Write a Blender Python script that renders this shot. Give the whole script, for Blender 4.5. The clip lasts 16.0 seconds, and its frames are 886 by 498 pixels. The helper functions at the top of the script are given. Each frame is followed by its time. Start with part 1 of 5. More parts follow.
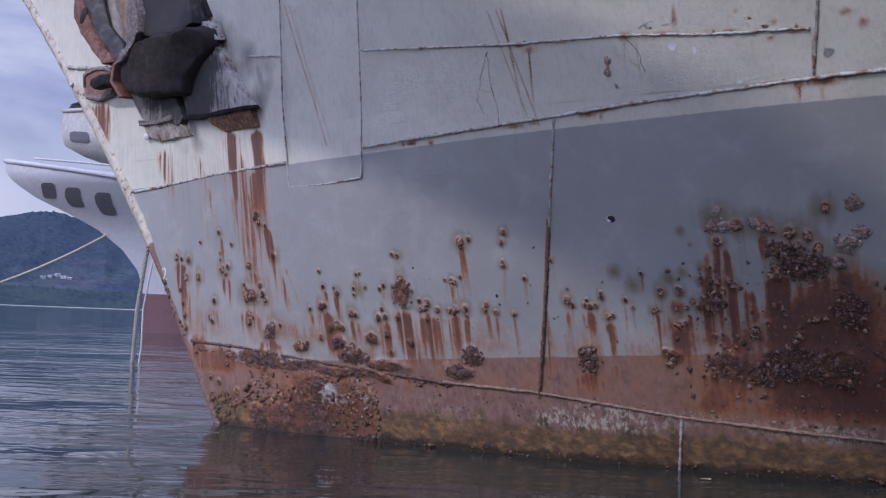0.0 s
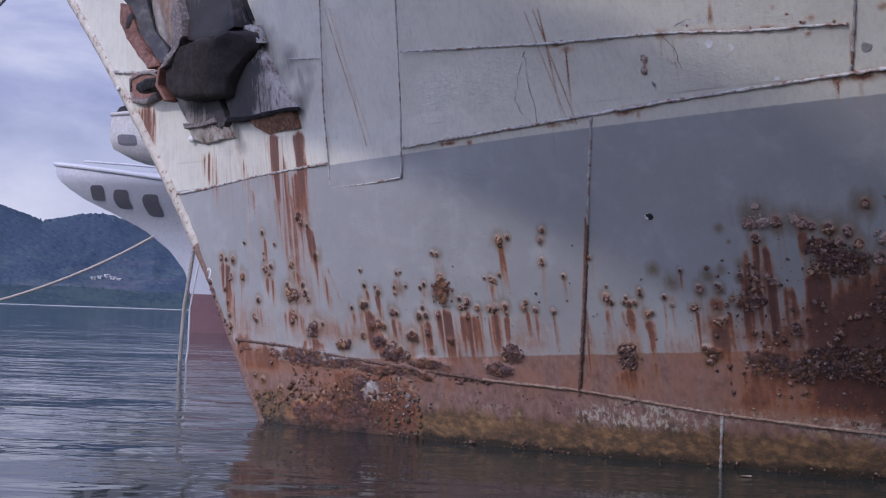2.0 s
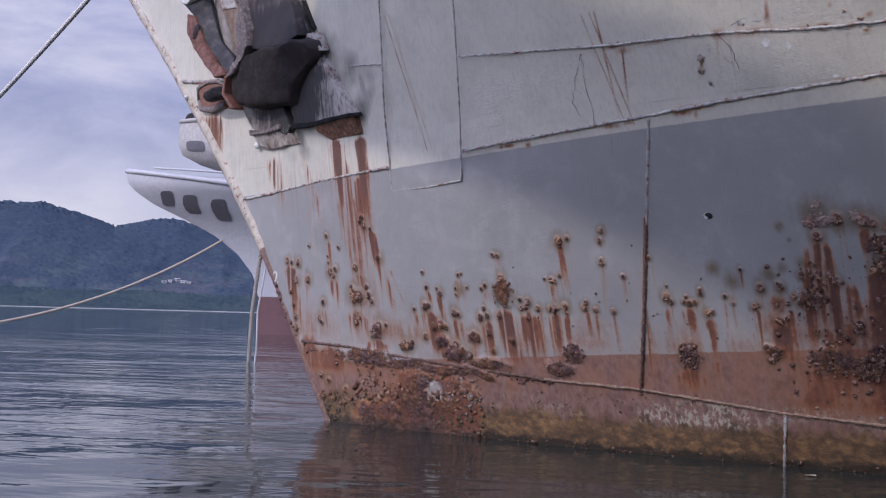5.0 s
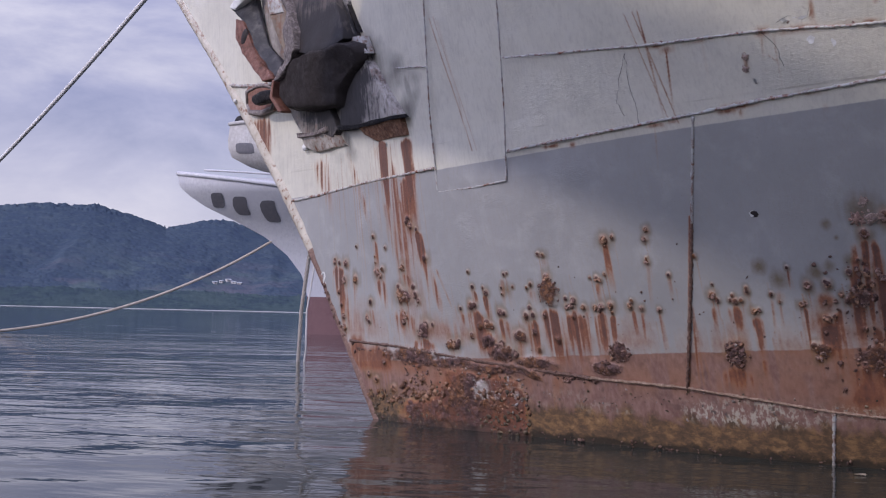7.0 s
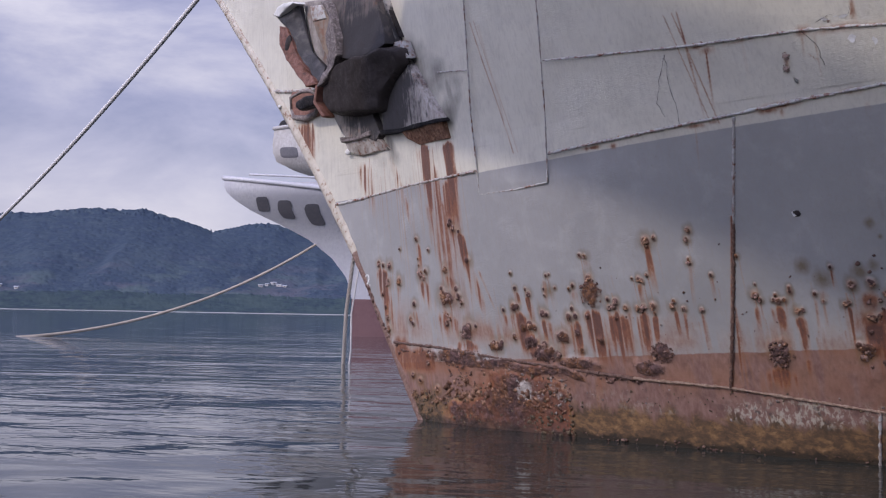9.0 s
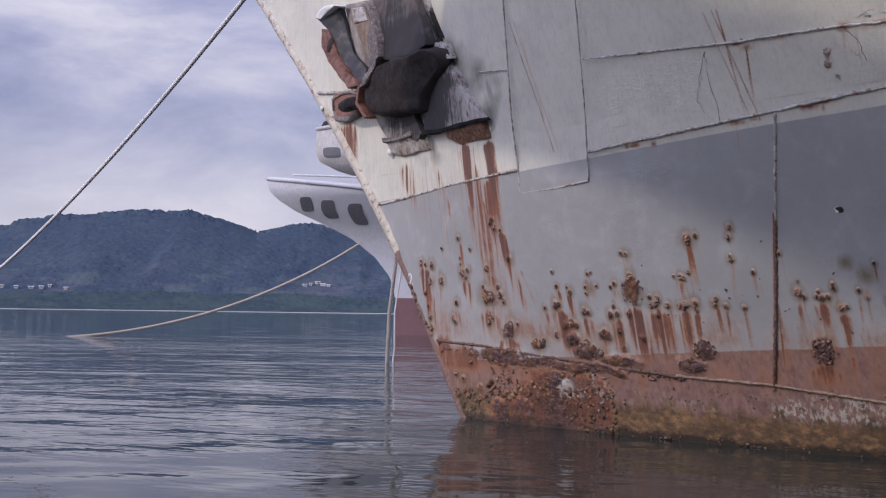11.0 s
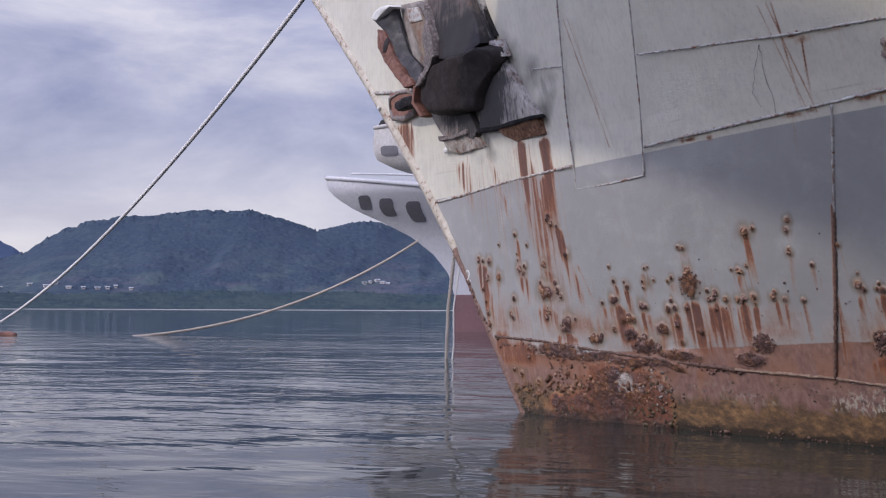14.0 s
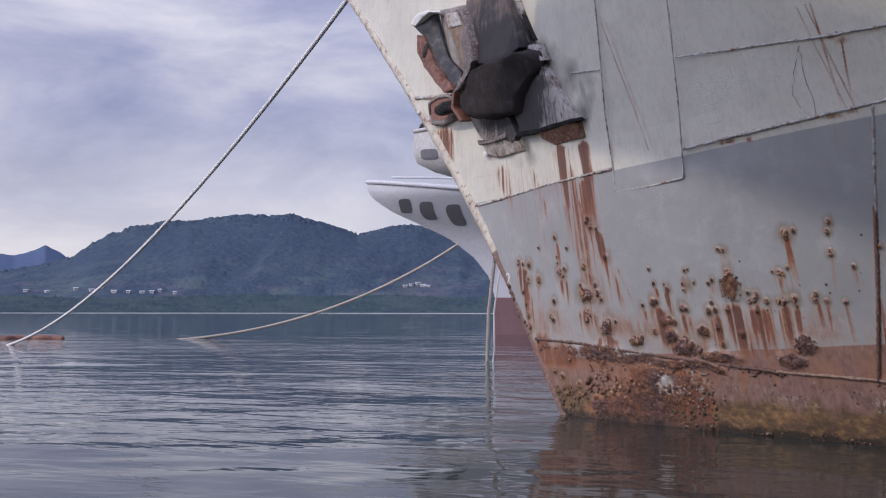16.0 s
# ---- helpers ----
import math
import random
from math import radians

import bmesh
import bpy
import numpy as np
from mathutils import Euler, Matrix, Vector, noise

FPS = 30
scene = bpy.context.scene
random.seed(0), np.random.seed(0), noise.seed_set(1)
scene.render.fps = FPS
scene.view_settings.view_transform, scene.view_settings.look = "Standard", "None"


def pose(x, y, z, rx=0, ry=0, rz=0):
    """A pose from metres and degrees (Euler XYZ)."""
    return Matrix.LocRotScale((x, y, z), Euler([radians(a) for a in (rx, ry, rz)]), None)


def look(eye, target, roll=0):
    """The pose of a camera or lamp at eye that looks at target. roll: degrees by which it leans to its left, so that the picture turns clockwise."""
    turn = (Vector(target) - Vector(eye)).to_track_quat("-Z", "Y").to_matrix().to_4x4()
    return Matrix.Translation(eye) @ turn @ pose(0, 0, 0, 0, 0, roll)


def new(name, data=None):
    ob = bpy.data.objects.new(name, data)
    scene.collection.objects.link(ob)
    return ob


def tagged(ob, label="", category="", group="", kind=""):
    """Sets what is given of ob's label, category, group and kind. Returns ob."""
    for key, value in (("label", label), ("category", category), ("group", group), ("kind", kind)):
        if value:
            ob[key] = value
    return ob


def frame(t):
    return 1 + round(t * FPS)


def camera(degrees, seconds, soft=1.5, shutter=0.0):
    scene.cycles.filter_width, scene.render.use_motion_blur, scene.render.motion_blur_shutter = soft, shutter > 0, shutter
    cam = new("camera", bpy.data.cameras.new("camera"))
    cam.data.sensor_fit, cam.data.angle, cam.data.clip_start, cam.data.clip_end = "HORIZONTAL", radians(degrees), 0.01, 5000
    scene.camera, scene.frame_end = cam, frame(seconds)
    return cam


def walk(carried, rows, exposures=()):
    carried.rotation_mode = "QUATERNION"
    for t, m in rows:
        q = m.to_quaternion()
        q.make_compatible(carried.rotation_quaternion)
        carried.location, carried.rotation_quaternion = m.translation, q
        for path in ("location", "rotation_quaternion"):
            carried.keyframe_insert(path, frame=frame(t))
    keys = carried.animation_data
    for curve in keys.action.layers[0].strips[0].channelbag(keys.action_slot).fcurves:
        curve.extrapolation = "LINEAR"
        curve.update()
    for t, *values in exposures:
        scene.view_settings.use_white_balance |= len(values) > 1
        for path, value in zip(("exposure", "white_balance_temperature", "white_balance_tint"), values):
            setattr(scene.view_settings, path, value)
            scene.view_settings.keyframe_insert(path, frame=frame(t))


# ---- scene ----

# ---- camera and its path: seconds, x, y, z, yaw, pitch, lean to the right ----
cam = camera(46.0, 16.0, soft=1.2)
ROWS = [
    (0, 0.0, 0.0, 1.2004, 0.001, 3.903, -2.165),
    (0.5, 0.0117, -0.0195, 1.2002, 0.563, 3.835, -2.123),
    (1, 0.0201, -0.0417, 1.1998, 1.132, 3.792, -2.064),
    (1.5, 0.0336, -0.0604, 1.1941, 1.802, 3.800, -2.030),
    (2, 0.0425, -0.0804, 1.1944, 2.422, 3.761, -1.960),
    (2.5, 0.0520, -0.0990, 1.1942, 2.990, 3.752, -1.852),
    (3, 0.0598, -0.1208, 1.1947, 3.633, 3.749, -1.790),
    (3.5, 0.0668, -0.1423, 1.1957, 4.377, 3.749, -1.742),
    (4, 0.0764, -0.1627, 1.1926, 4.908, 3.752, -1.677),
    (6.5, 0.1112, -0.2671, 1.1935, 7.927, 3.613, -1.413),
    (7, 0.1210, -0.2864, 1.1945, 8.614, 3.605, -1.350),
    (7.5, 0.1260, -0.3100, 1.1943, 9.251, 3.604, -1.310),
    (8, 0.1339, -0.3322, 1.1950, 9.892, 3.619, -1.222),
    (8.5, 0.1432, -0.3548, 1.1905, 10.491, 3.665, -1.163),
    (9, 0.1496, -0.3794, 1.1914, 11.021, 3.653, -1.047),
    (11.5, 0.1876, -0.4752, 1.1925, 13.968, 3.508, -0.677),
    (12, 0.1950, -0.4935, 1.1925, 14.507, 3.491, -0.564),
    (12.5, 0.2017, -0.5099, 1.1888, 14.991, 3.459, -0.509),
    (13, 0.2084, -0.5252, 1.1866, 15.535, 3.410, -0.423),
    (13.5, 0.2154, -0.5450, 1.1843, 16.070, 3.362, -0.350),
    (14, 0.2229, -0.5670, 1.1863, 16.596, 3.320, -0.231),
    (14.5, 0.2308, -0.5900, 1.1886, 17.101, 3.311, -0.171),
    (15, 0.2389, -0.6097, 1.1917, 17.655, 3.338, -0.055),
    (15.5, 0.2461, -0.6299, 1.1901, 18.271, 3.412, -0.042),
    (16, 0.2522, -0.6504, 1.1865, 18.816, 3.471, -0.063),
]


def eye_pose(x, y, z, yaw, pitch, lean):
    a, b = radians(yaw), radians(pitch)
    way = Vector((-math.sin(a) * math.cos(b), math.cos(a) * math.cos(b), math.sin(b)))
    eye = Vector((x, y, z))
    return look(eye, eye + way, -lean)


EXPOSURES = [(0.0, 0.14, 5950, 19), (4.0, 0.18, 6250, 20), (9.0, 0.20, 6650, 19), (16.0, 0.22, 6750, 15)]
walk(cam, [(r[0], eye_pose(*r[1:])) for r in ROWS], EXPOSURES)

# ---- light ----
SUN_DIR = Vector((-0.50, -0.68, 0.54)).normalized()
sun = new("sun", bpy.data.lights.new("sun", "SUN"))
sun.data.energy, sun.data.angle, sun.data.color = 1.5, radians(1.6), (1.0, 0.95, 0.88)
sun.matrix_world = look((0, 0, 30), Vector((0, 0, 30)) - SUN_DIR)

world = bpy.data.worlds.new("cloudy_sky")
scene.world = world
world.use_nodes = True
wt = world.node_tree
wt.nodes.clear()


def wnode(kind, **values):
    n = wt.nodes.new(kind)
    for k, v in values.items():
        if k in n.inputs:
            n.inputs[k].default_value = v
    return n


w_out = wnode("ShaderNodeOutputWorld")
w_bg = wnode("ShaderNodeBackground", Strength=1.0)
w_sky = wnode("ShaderNodeTexSky")
w_sky.sky_type, w_sky.sun_disc = "NISHITA", False
w_sky.sun_elevation = math.asin(SUN_DIR.z)
w_sky.sun_rotation = math.atan2(SUN_DIR.x, SUN_DIR.y)
w_dim = wnode("ShaderNodeVectorMath")
w_dim.operation = "SCALE"
w_dim.inputs["Scale"].default_value = 0.09
wt.links.new(w_sky.outputs[0], w_dim.inputs[0])
w_co = wnode("ShaderNodeTexCoord")
w_sep = wnode("ShaderNodeSeparateXYZ")
wt.links.new(w_co.outputs["Generated"], w_sep.inputs[0])
w_map = wnode("ShaderNodeMapping")
w_map.inputs["Scale"].default_value = (3.4, 3.4, 9.0)
w_map.inputs["Rotation"].default_value = (0.10, 0.06, 0.3)
wt.links.new(w_co.outputs["Generated"], w_map.inputs[0])
w_n1 = wnode("ShaderNodeTexNoise", Scale=1.0, Detail=7.0, Roughness=0.58, Distortion=0.35)
wt.links.new(w_map.outputs[0], w_n1.inputs["Vector"])
w_r1 = wnode("ShaderNodeValToRGB")
w_r1.color_ramp.elements[0].position, w_r1.color_ramp.elements[0].color = 0.36, (0.225, 0.265, 0.44, 1)
w_r1.color_ramp.elements[1].position, w_r1.color_ramp.elements[1].color = 0.68, (0.64, 0.66, 0.76, 1)
e = w_r1.color_ramp.elements.new(0.5)
e.color = (0.38, 0.41, 0.58, 1)
w_west = wnode("ShaderNodeVectorMath")
w_west.operation = "DOT_PRODUCT"
w_west.inputs[1].default_value = (-0.82, 0.57, 0.0)
wt.links.new(w_co.outputs["Generated"], w_west.inputs[0])
w_cover = wnode("ShaderNodeMapRange")
for k, v in (("From Min", 0.66), ("From Max", 0.97), ("To Min", -0.12), ("To Max", 0.06)):
    w_cover.inputs[k].default_value = v
wt.links.new(w_west.outputs["Value"], w_cover.inputs["Value"])
w_add = wnode("ShaderNodeMath")
w_add.operation = "ADD"
wt.links.new(w_n1.outputs["Fac"], w_add.inputs[0])
wt.links.new(w_cover.outputs[0], w_add.inputs[1])
wt.links.new(w_add.outputs[0], w_r1.inputs[0])
# a paler band of cloud low over the hills
w_band = wnode("ShaderNodeMapRange")
for k, v in (("From Min", 0.19), ("From Max", 0.06), ("To Min", 0.0), ("To Max", 0.55)):
    w_band.inputs[k].default_value = v
wt.links.new(w_sep.outputs["Z"], w_band.inputs["Value"])
w_low = wnode("ShaderNodeMix")
w_low.data_type = "RGBA"
w_low.inputs[7].default_value = (0.68, 0.68, 0.74, 1)
wt.links.new(w_band.outputs[0], w_low.inputs[0])
wt.links.new(w_r1.outputs[0], w_low.inputs[6])
w_mix = wnode("ShaderNodeMix")
w_mix.data_type = "RGBA"
w_mix.inputs[0].default_value = 0.86
wt.links.new(w_dim.outputs[0], w_mix.inputs[6])
wt.links.new(w_low.outputs[2], w_mix.inputs[7])
w_dot = wnode("ShaderNodeVectorMath")
w_dot.operation = "DOT_PRODUCT"
w_dot.inputs[1].default_value = SUN_DIR
wt.links.new(w_co.outputs["Generated"], w_dot.inputs[0])
w_glow = wnode("ShaderNodeMapRange")
w_glow.interpolation_type = "SMOOTHSTEP"
for k, v in (("From Min", 0.15), ("From Max", 1.0), ("To Min", 1.0), ("To Max", 2.9)):
    w_glow.inputs[k].default_value = v
wt.links.new(w_dot.outputs["Value"], w_glow.inputs["Value"])
w_lit = wnode("ShaderNodeVectorMath")
w_lit.operation = "SCALE"
wt.links.new(w_mix.outputs[2], w_lit.inputs[0])
wt.links.new(w_glow.outputs[0], w_lit.inputs["Scale"])
w_high = wnode("ShaderNodeMapRange")
for k, v in (("From Min", 0.22), ("From Max", 0.6), ("To Min", 1.0), ("To Max", 1.35)):
    w_high.inputs[k].default_value = v
wt.links.new(w_sep.outputs["Z"], w_high.inputs["Value"])
w_over = wnode("ShaderNodeVectorMath")
w_over.operation = "SCALE"
wt.links.new(w_lit.outputs[0], w_over.inputs[0])
wt.links.new(w_high.outputs[0], w_over.inputs["Scale"])
wt.links.new(w_over.outputs[0], w_bg.inputs[0])
wt.links.new(w_bg.outputs[0], w_out.inputs[0])

# ---- materials ----


class Mat:
    """A node material with a few shorthands."""

    def __init__(self, name, rough=0.6, metal=0.0, ior=1.45):
        self.mat = bpy.data.materials.new(name)
        self.mat.use_nodes = True
        self.nt = self.mat.node_tree
        self.bsdf = self.nt.nodes["Principled BSDF"]
        self.bsdf.inputs["Roughness"].default_value = rough
        self.bsdf.inputs["Metallic"].default_value = metal
        self.bsdf.inputs["IOR"].default_value = ior
        self.co = self.nt.nodes.new("ShaderNodeNewGeometry").outputs["Position"]

    def link(self, a, b):
        self.nt.links.new(a, b)

    def put(self, socket, v):
        if isinstance(v, bpy.types.NodeSocket):
            self.link(v, socket)
        elif isinstance(v, tuple) and len(v) == 3 and socket.type == "RGBA":
            socket.default_value = (*v, 1)
        else:
            socket.default_value = v

    def stretch(self, sx, sy, sz):
        n = self.nt.nodes.new("ShaderNodeMapping")
        n.inputs["Scale"].default_value = (sx, sy, sz)
        self.link(self.co, n.inputs[0])
        return n.outputs[0]

    def noise(self, scale, detail=4.0, rough=0.55, distort=0.0, vector=None):
        n = self.nt.nodes.new("ShaderNodeTexNoise")
        n.inputs["Scale"].default_value, n.inputs["Detail"].default_value = scale, detail
        n.inputs["Roughness"].default_value, n.inputs["Distortion"].default_value = rough, distort
        self.link(vector or self.co, n.inputs["Vector"])
        return n.outputs["Fac"]

    def cells(self, scale, vector=None):
        n = self.nt.nodes.new("ShaderNodeTexVoronoi")
        n.inputs["Scale"].default_value = scale
        self.link(vector or self.co, n.inputs["Vector"])
        return n.outputs["Distance"]

    def attr(self, name):
        n = self.nt.nodes.new("ShaderNodeAttribute")
        n.attribute_name = name
        return n.outputs["Fac"]

    def rand(self):
        return self.nt.nodes.new("ShaderNodeObjectInfo").outputs["Random"]

    def span(self, v, a, b, c=0.0, d=1.0):
        n = self.nt.nodes.new("ShaderNodeMapRange")
        self.put(n.inputs["Value"], v)
        for k, x in (("From Min", a), ("From Max", b), ("To Min", c), ("To Max", d)):
            n.inputs[k].default_value = x
        return n.outputs[0]

    def op(self, kind, a, b=0.0, clamp=False):
        n = self.nt.nodes.new("ShaderNodeMath")
        n.operation, n.use_clamp = kind, clamp
        self.put(n.inputs[0], a)
        self.put(n.inputs[1], b)
        return n.outputs[0]

    def mix(self, f, a, b):
        n = self.nt.nodes.new("ShaderNodeMix")
        n.data_type = "RGBA"
        self.put(n.inputs[0], f)
        self.put(n.inputs[6], a)
        self.put(n.inputs[7], b)
        return n.outputs[2]

    def ramp(self, f, *stops):
        n = self.nt.nodes.new("ShaderNodeValToRGB")
        r = n.color_ramp
        r.elements[0].position, r.elements[0].color = stops[0][0], (*stops[0][1], 1)
        r.elements[1].position, r.elements[1].color = stops[-1][0], (*stops[-1][1], 1)
        for p, c in stops[1:-1]:
            r.elements.new(p).color = (*c, 1)
        self.put(n.inputs[0], f)
        return n.outputs[0]

    def done(self, colour=None, rough=None, *bumps):
        if colour is not None:
            self.put(self.bsdf.inputs["Base Color"], colour)
        if rough is not None:
            self.put(self.bsdf.inputs["Roughness"], rough)
        last = None
        for height, dist, strength in bumps:
            n = self.nt.nodes.new("ShaderNodeBump")
            n.inputs["Distance"].default_value, n.inputs["Strength"].default_value = dist, strength
            self.link(height, n.inputs["Height"])
            if last:
                self.link(last, n.inputs["Normal"])
            last = n.outputs[0]
        if last:
            self.link(last, self.bsdf.inputs["Normal"])
        return self.mat


def hull_material():
    """Two greys, red boot topping and a weedy tide band, under rust that the mesh carries as stains."""
    m = Mat("weathered_hull_paint")
    fine, mid, big = m.noise(90, 4), m.noise(9, 5), m.noise(0.9, 4)
    runs = m.noise(3.0, 5, 0.6, 0.3, m.stretch(9, 9, 0.7))
    light = m.mix(m.span(big, 0.3, 0.7), (0.53, 0.51, 0.43), (0.595, 0.572, 0.48))
    grey = m.mix(m.span(big, 0.3, 0.7), (0.26, 0.262, 0.258), (0.315, 0.315, 0.308))
    edge = m.op("ADD", m.attr("upper"), m.span(mid, 0.0, 1.0, -0.006, 0.006))
    paint = m.mix(m.span(edge, -0.004, 0.004), grey, light)
    paint = m.mix(m.op("MULTIPLY", m.span(mid, 0.5, 0.75), 0.22), paint, (0.36, 0.35, 0.33))
    mottle = m.noise(2.6, 6, 0.62, 0.3)
    paint = m.mix(m.span(mottle, 0.5, 0.72, 0.0, 0.2), paint, (0.2, 0.195, 0.19))
    paint = m.mix(m.span(mottle, 0.48, 0.3, 0.0, 0.16), paint, (0.6, 0.59, 0.57))
    grime = m.noise(5.0, 6, 0.65, 0.2, m.stretch(7, 7, 0.35))
    paint = m.mix(m.span(grime, 0.48, 0.75, 0.0, 0.32), paint, (0.27, 0.24, 0.2))
    specks = m.span(m.noise(55, 3, 0.6), 0.70, 0.76)
    paint = m.mix(m.op("MULTIPLY", specks, 0.5), paint, (0.16, 0.12, 0.1))
    red = m.mix(m.span(runs, 0.35, 0.7), (0.18, 0.098, 0.08), (0.27, 0.168, 0.14))
    red = m.mix(m.op("MULTIPLY", m.span(mid, 0.55, 0.68), 0.5), red, (0.10, 0.06, 0.05))
    bedge = m.op("ADD", m.attr("boot"), m.span(mid, 0.0, 1.0, -0.018, 0.018))
    paint = m.mix(m.span(bedge, -0.006, 0.006), red, paint)
    weed = m.ramp(m.noise(8, 8, 0.74, 0.2, m.stretch(1, 1, 1.5)), (0.32, (0.05, 0.038, 0.027)), (0.48, (0.12, 0.075, 0.045)), (0.58, (0.215, 0.125, 0.06)), (0.72, (0.34, 0.22, 0.12)))
    tedge = m.op("ADD", m.attr("tide"), m.span(m.noise(2.2, 6, 0.6, 0.4, m.stretch(3, 3, 1)), 0.2, 0.8, -0.16, 0.16))
    paint = m.mix(m.span(tedge, 0.05, -0.05), paint, weed)
    wet = m.span(m.op("ADD", m.attr("tide"), m.span(m.noise(9, 5, 0.6), 0.2, 0.8, -0.07, 0.07)), -0.24, -0.29)
    paint = m.mix(m.op("MULTIPLY", wet, 0.75), paint, (0.035, 0.03, 0.022))
    # pale flaked primer in the tide band
    flakes = m.op("MULTIPLY", m.span(m.noise(16, 5, 0.7, 0.2, m.stretch(1.6, 1.6, 0.6)), 0.50, 0.56), m.span(m.attr("flake"), 0.1, 0.5), True)
    paint = m.mix(m.op("MULTIPLY", flakes, 0.85), paint, (0.42, 0.38, 0.31))
    dark_flakes = m.op("MULTIPLY", m.span(m.noise(11, 5, 0.7), 0.57, 0.62), m.attr("flake"), True)
    paint = m.mix(m.op("MULTIPLY", dark_flakes, 0.8), paint, (0.055, 0.055, 0.055))
    grain = m.op("MULTIPLY", m.op("SUBTRACT", m.noise(26, 6, 0.7), 0.5), 0.5)
    thin = m.op("MULTIPLY", m.op("SUBTRACT", runs, 0.5), 0.95)
    depth = m.op("ADD", m.attr("rust"), m.op("ADD", grain, thin), True)
    rusty = m.ramp(depth, (0.05, (0.45, 0.24, 0.075)), (0.3, (0.32, 0.132, 0.048)), (0.62, (0.195, 0.073, 0.037)), (0.97, (0.10, 0.040, 0.027)))
    rusty = m.mix(m.span(m.noise(2.2, 4), 0.5, 0.66, 0.0, 0.35), rusty, (0.17, 0.066, 0.045))
    ring = m.op("MULTIPLY", m.attr("halo"), m.span(m.noise(18, 5, 0.7), 0.25, 0.65, 0.5, 1.0), True)
    paint = m.mix(ring, paint, (0.13, 0.085, 0.035))
    stain = m.op("MULTIPLY", m.span(m.attr("rust"), 0.02, 0.58), m.span(m.op("ADD", m.attr("rust"), m.op("ADD", grain, thin)), 0.0, 0.62, 0.3, 1.05), True)
    colour = m.mix(m.op("MULTIPLY", stain, 0.95), paint, rusty)
    patchy = m.noise(4.5, 5, 0.65)
    crust_a = m.ramp(m.noise(24, 6, 0.7), (0.3, (0.022, 0.015, 0.017)), (0.48, (0.075, 0.04, 0.036)), (0.62, (0.15, 0.085, 0.075)), (0.8, (0.36, 0.3, 0.27)))
    crust_b = m.ramp(m.noise(19, 6, 0.7), (0.3, (0.035, 0.018, 0.015)), (0.5, (0.13, 0.06, 0.033)), (0.64, (0.28, 0.13, 0.055)), (0.82, (0.42, 0.33, 0.25)))
    crust_c = m.mix(m.span(patchy, 0.46, 0.6), crust_a, crust_b)
    crust_c = m.mix(m.span(m.op("ADD", m.attr("flake"), m.span(m.noise(13, 5, 0.7), 0.3, 0.7, -0.6, 0.25)), 0.35, 0.6), crust_c, (0.4, 0.36, 0.33))
    crust = m.span(m.op("ADD", m.attr("crust"), m.span(m.noise(6, 5, 0.65), 0.2, 0.8, -0.35, 0.35)), 0.4, 0.62)
    colour = m.mix(crust, colour, crust_c)
    colour = m.mix(m.op("MULTIPLY", wet, 0.6), colour, (0.03, 0.025, 0.02))
    colour = m.mix(m.op("MULTIPLY", m.attr("soot"), m.span(runs, 0.3, 0.7, 1.0, 0.75)), colour, (0.02, 0.018, 0.02))
    rough = m.op("ADD", m.op("ADD", m.span(mid, 0.2, 0.8, 0.36, 0.52), m.op("MULTIPLY", stain, 0.3)), m.op("MULTIPLY", crust, 0.3), True)
    rough_h = m.op("MULTIPLY", m.noise(38, 6, 0.7), m.op("ADD", crust, m.op("MULTIPLY", stain, 0.35)))
    peel = m.op("MULTIPLY", m.noise(42, 4, 0.6, 0.6), m.attr("peel"))
    return m.done(colour, rough, (fine, 0.0016, 0.6), (mid, 0.006, 0.4), (rough_h, 0.022, 0.8), (peel, 0.012, 0.55))


def rust_material(name, a, b, c, scale=20):
    m = Mat(name, 0.85)
    n = m.noise(scale, 6, 0.7)
    col = m.ramp(n, (0.3, a), (0.52, b), (0.75, c))
    col = m.mix(m.op("MULTIPLY", m.rand(), 0.3), col, a)
    # convex tops are paled in the colour: highlights on the lumps, and worn edges
    worn = m.nt.nodes.new("ShaderNodeNewGeometry").outputs["Pointiness"]
    col = m.mix(m.span(worn, 0.54, 0.66, 0.0, 0.5), col, tuple(min(0.6, 1.2 * v) for v in c))
    island = m.nt.nodes.new("ShaderNodeNewGeometry").outputs["Random Per Island"]
    col = m.mix(m.span(island, 0.0, 0.45, 0.55, 0.0), col, a)
    col = m.mix(m.span(island, 0.72, 1.0, 0.0, 0.5), col, c)
    return m.done(col, m.span(n, 0.3, 0.7, 0.75, 0.42), (m.noise(scale * 2.5, 6, 0.7), 0.012, 0.8), (m.cells(scale * 1.4), 0.01, 0.5))


def paint_material(name, base, worn, rust=0.15, rough=0.5, streaky=True, near=True):
    """Old paint with dirt runs and rust spots."""
    m = Mat(name)
    n = m.noise(6, 6, 0.6)
    runs = m.noise(2.5, 5, 0.6, 0.3, m.stretch(6, 6, 0.6))
    col = m.mix(m.span(n, 0.35, 0.7), base, worn)
    if streaky:
        col = m.mix(m.op("MULTIPLY", m.span(runs, 0.5, 0.8), 0.5), col, tuple(0.45 * v for v in worn))
    spots = m.op("MULTIPLY", m.span(m.noise(14, 6, 0.7), 0.68 - rust * 0.35, 0.74 - rust * 0.3), m.span(runs, 0.3, 0.6))
    col = m.mix(spots, col, (0.17, 0.065, 0.03))
    if not near:
        return m.done(m.mix(m.span(m.noise(0.5, 5, 0.6), 0.35, 0.7), col, worn), rough)
    return m.done(col, m.span(n, 0.2, 0.8, rough - 0.1, rough + 0.15), (m.noise(45, 5), 0.002, 0.5), (n, 0.01, 0.3))


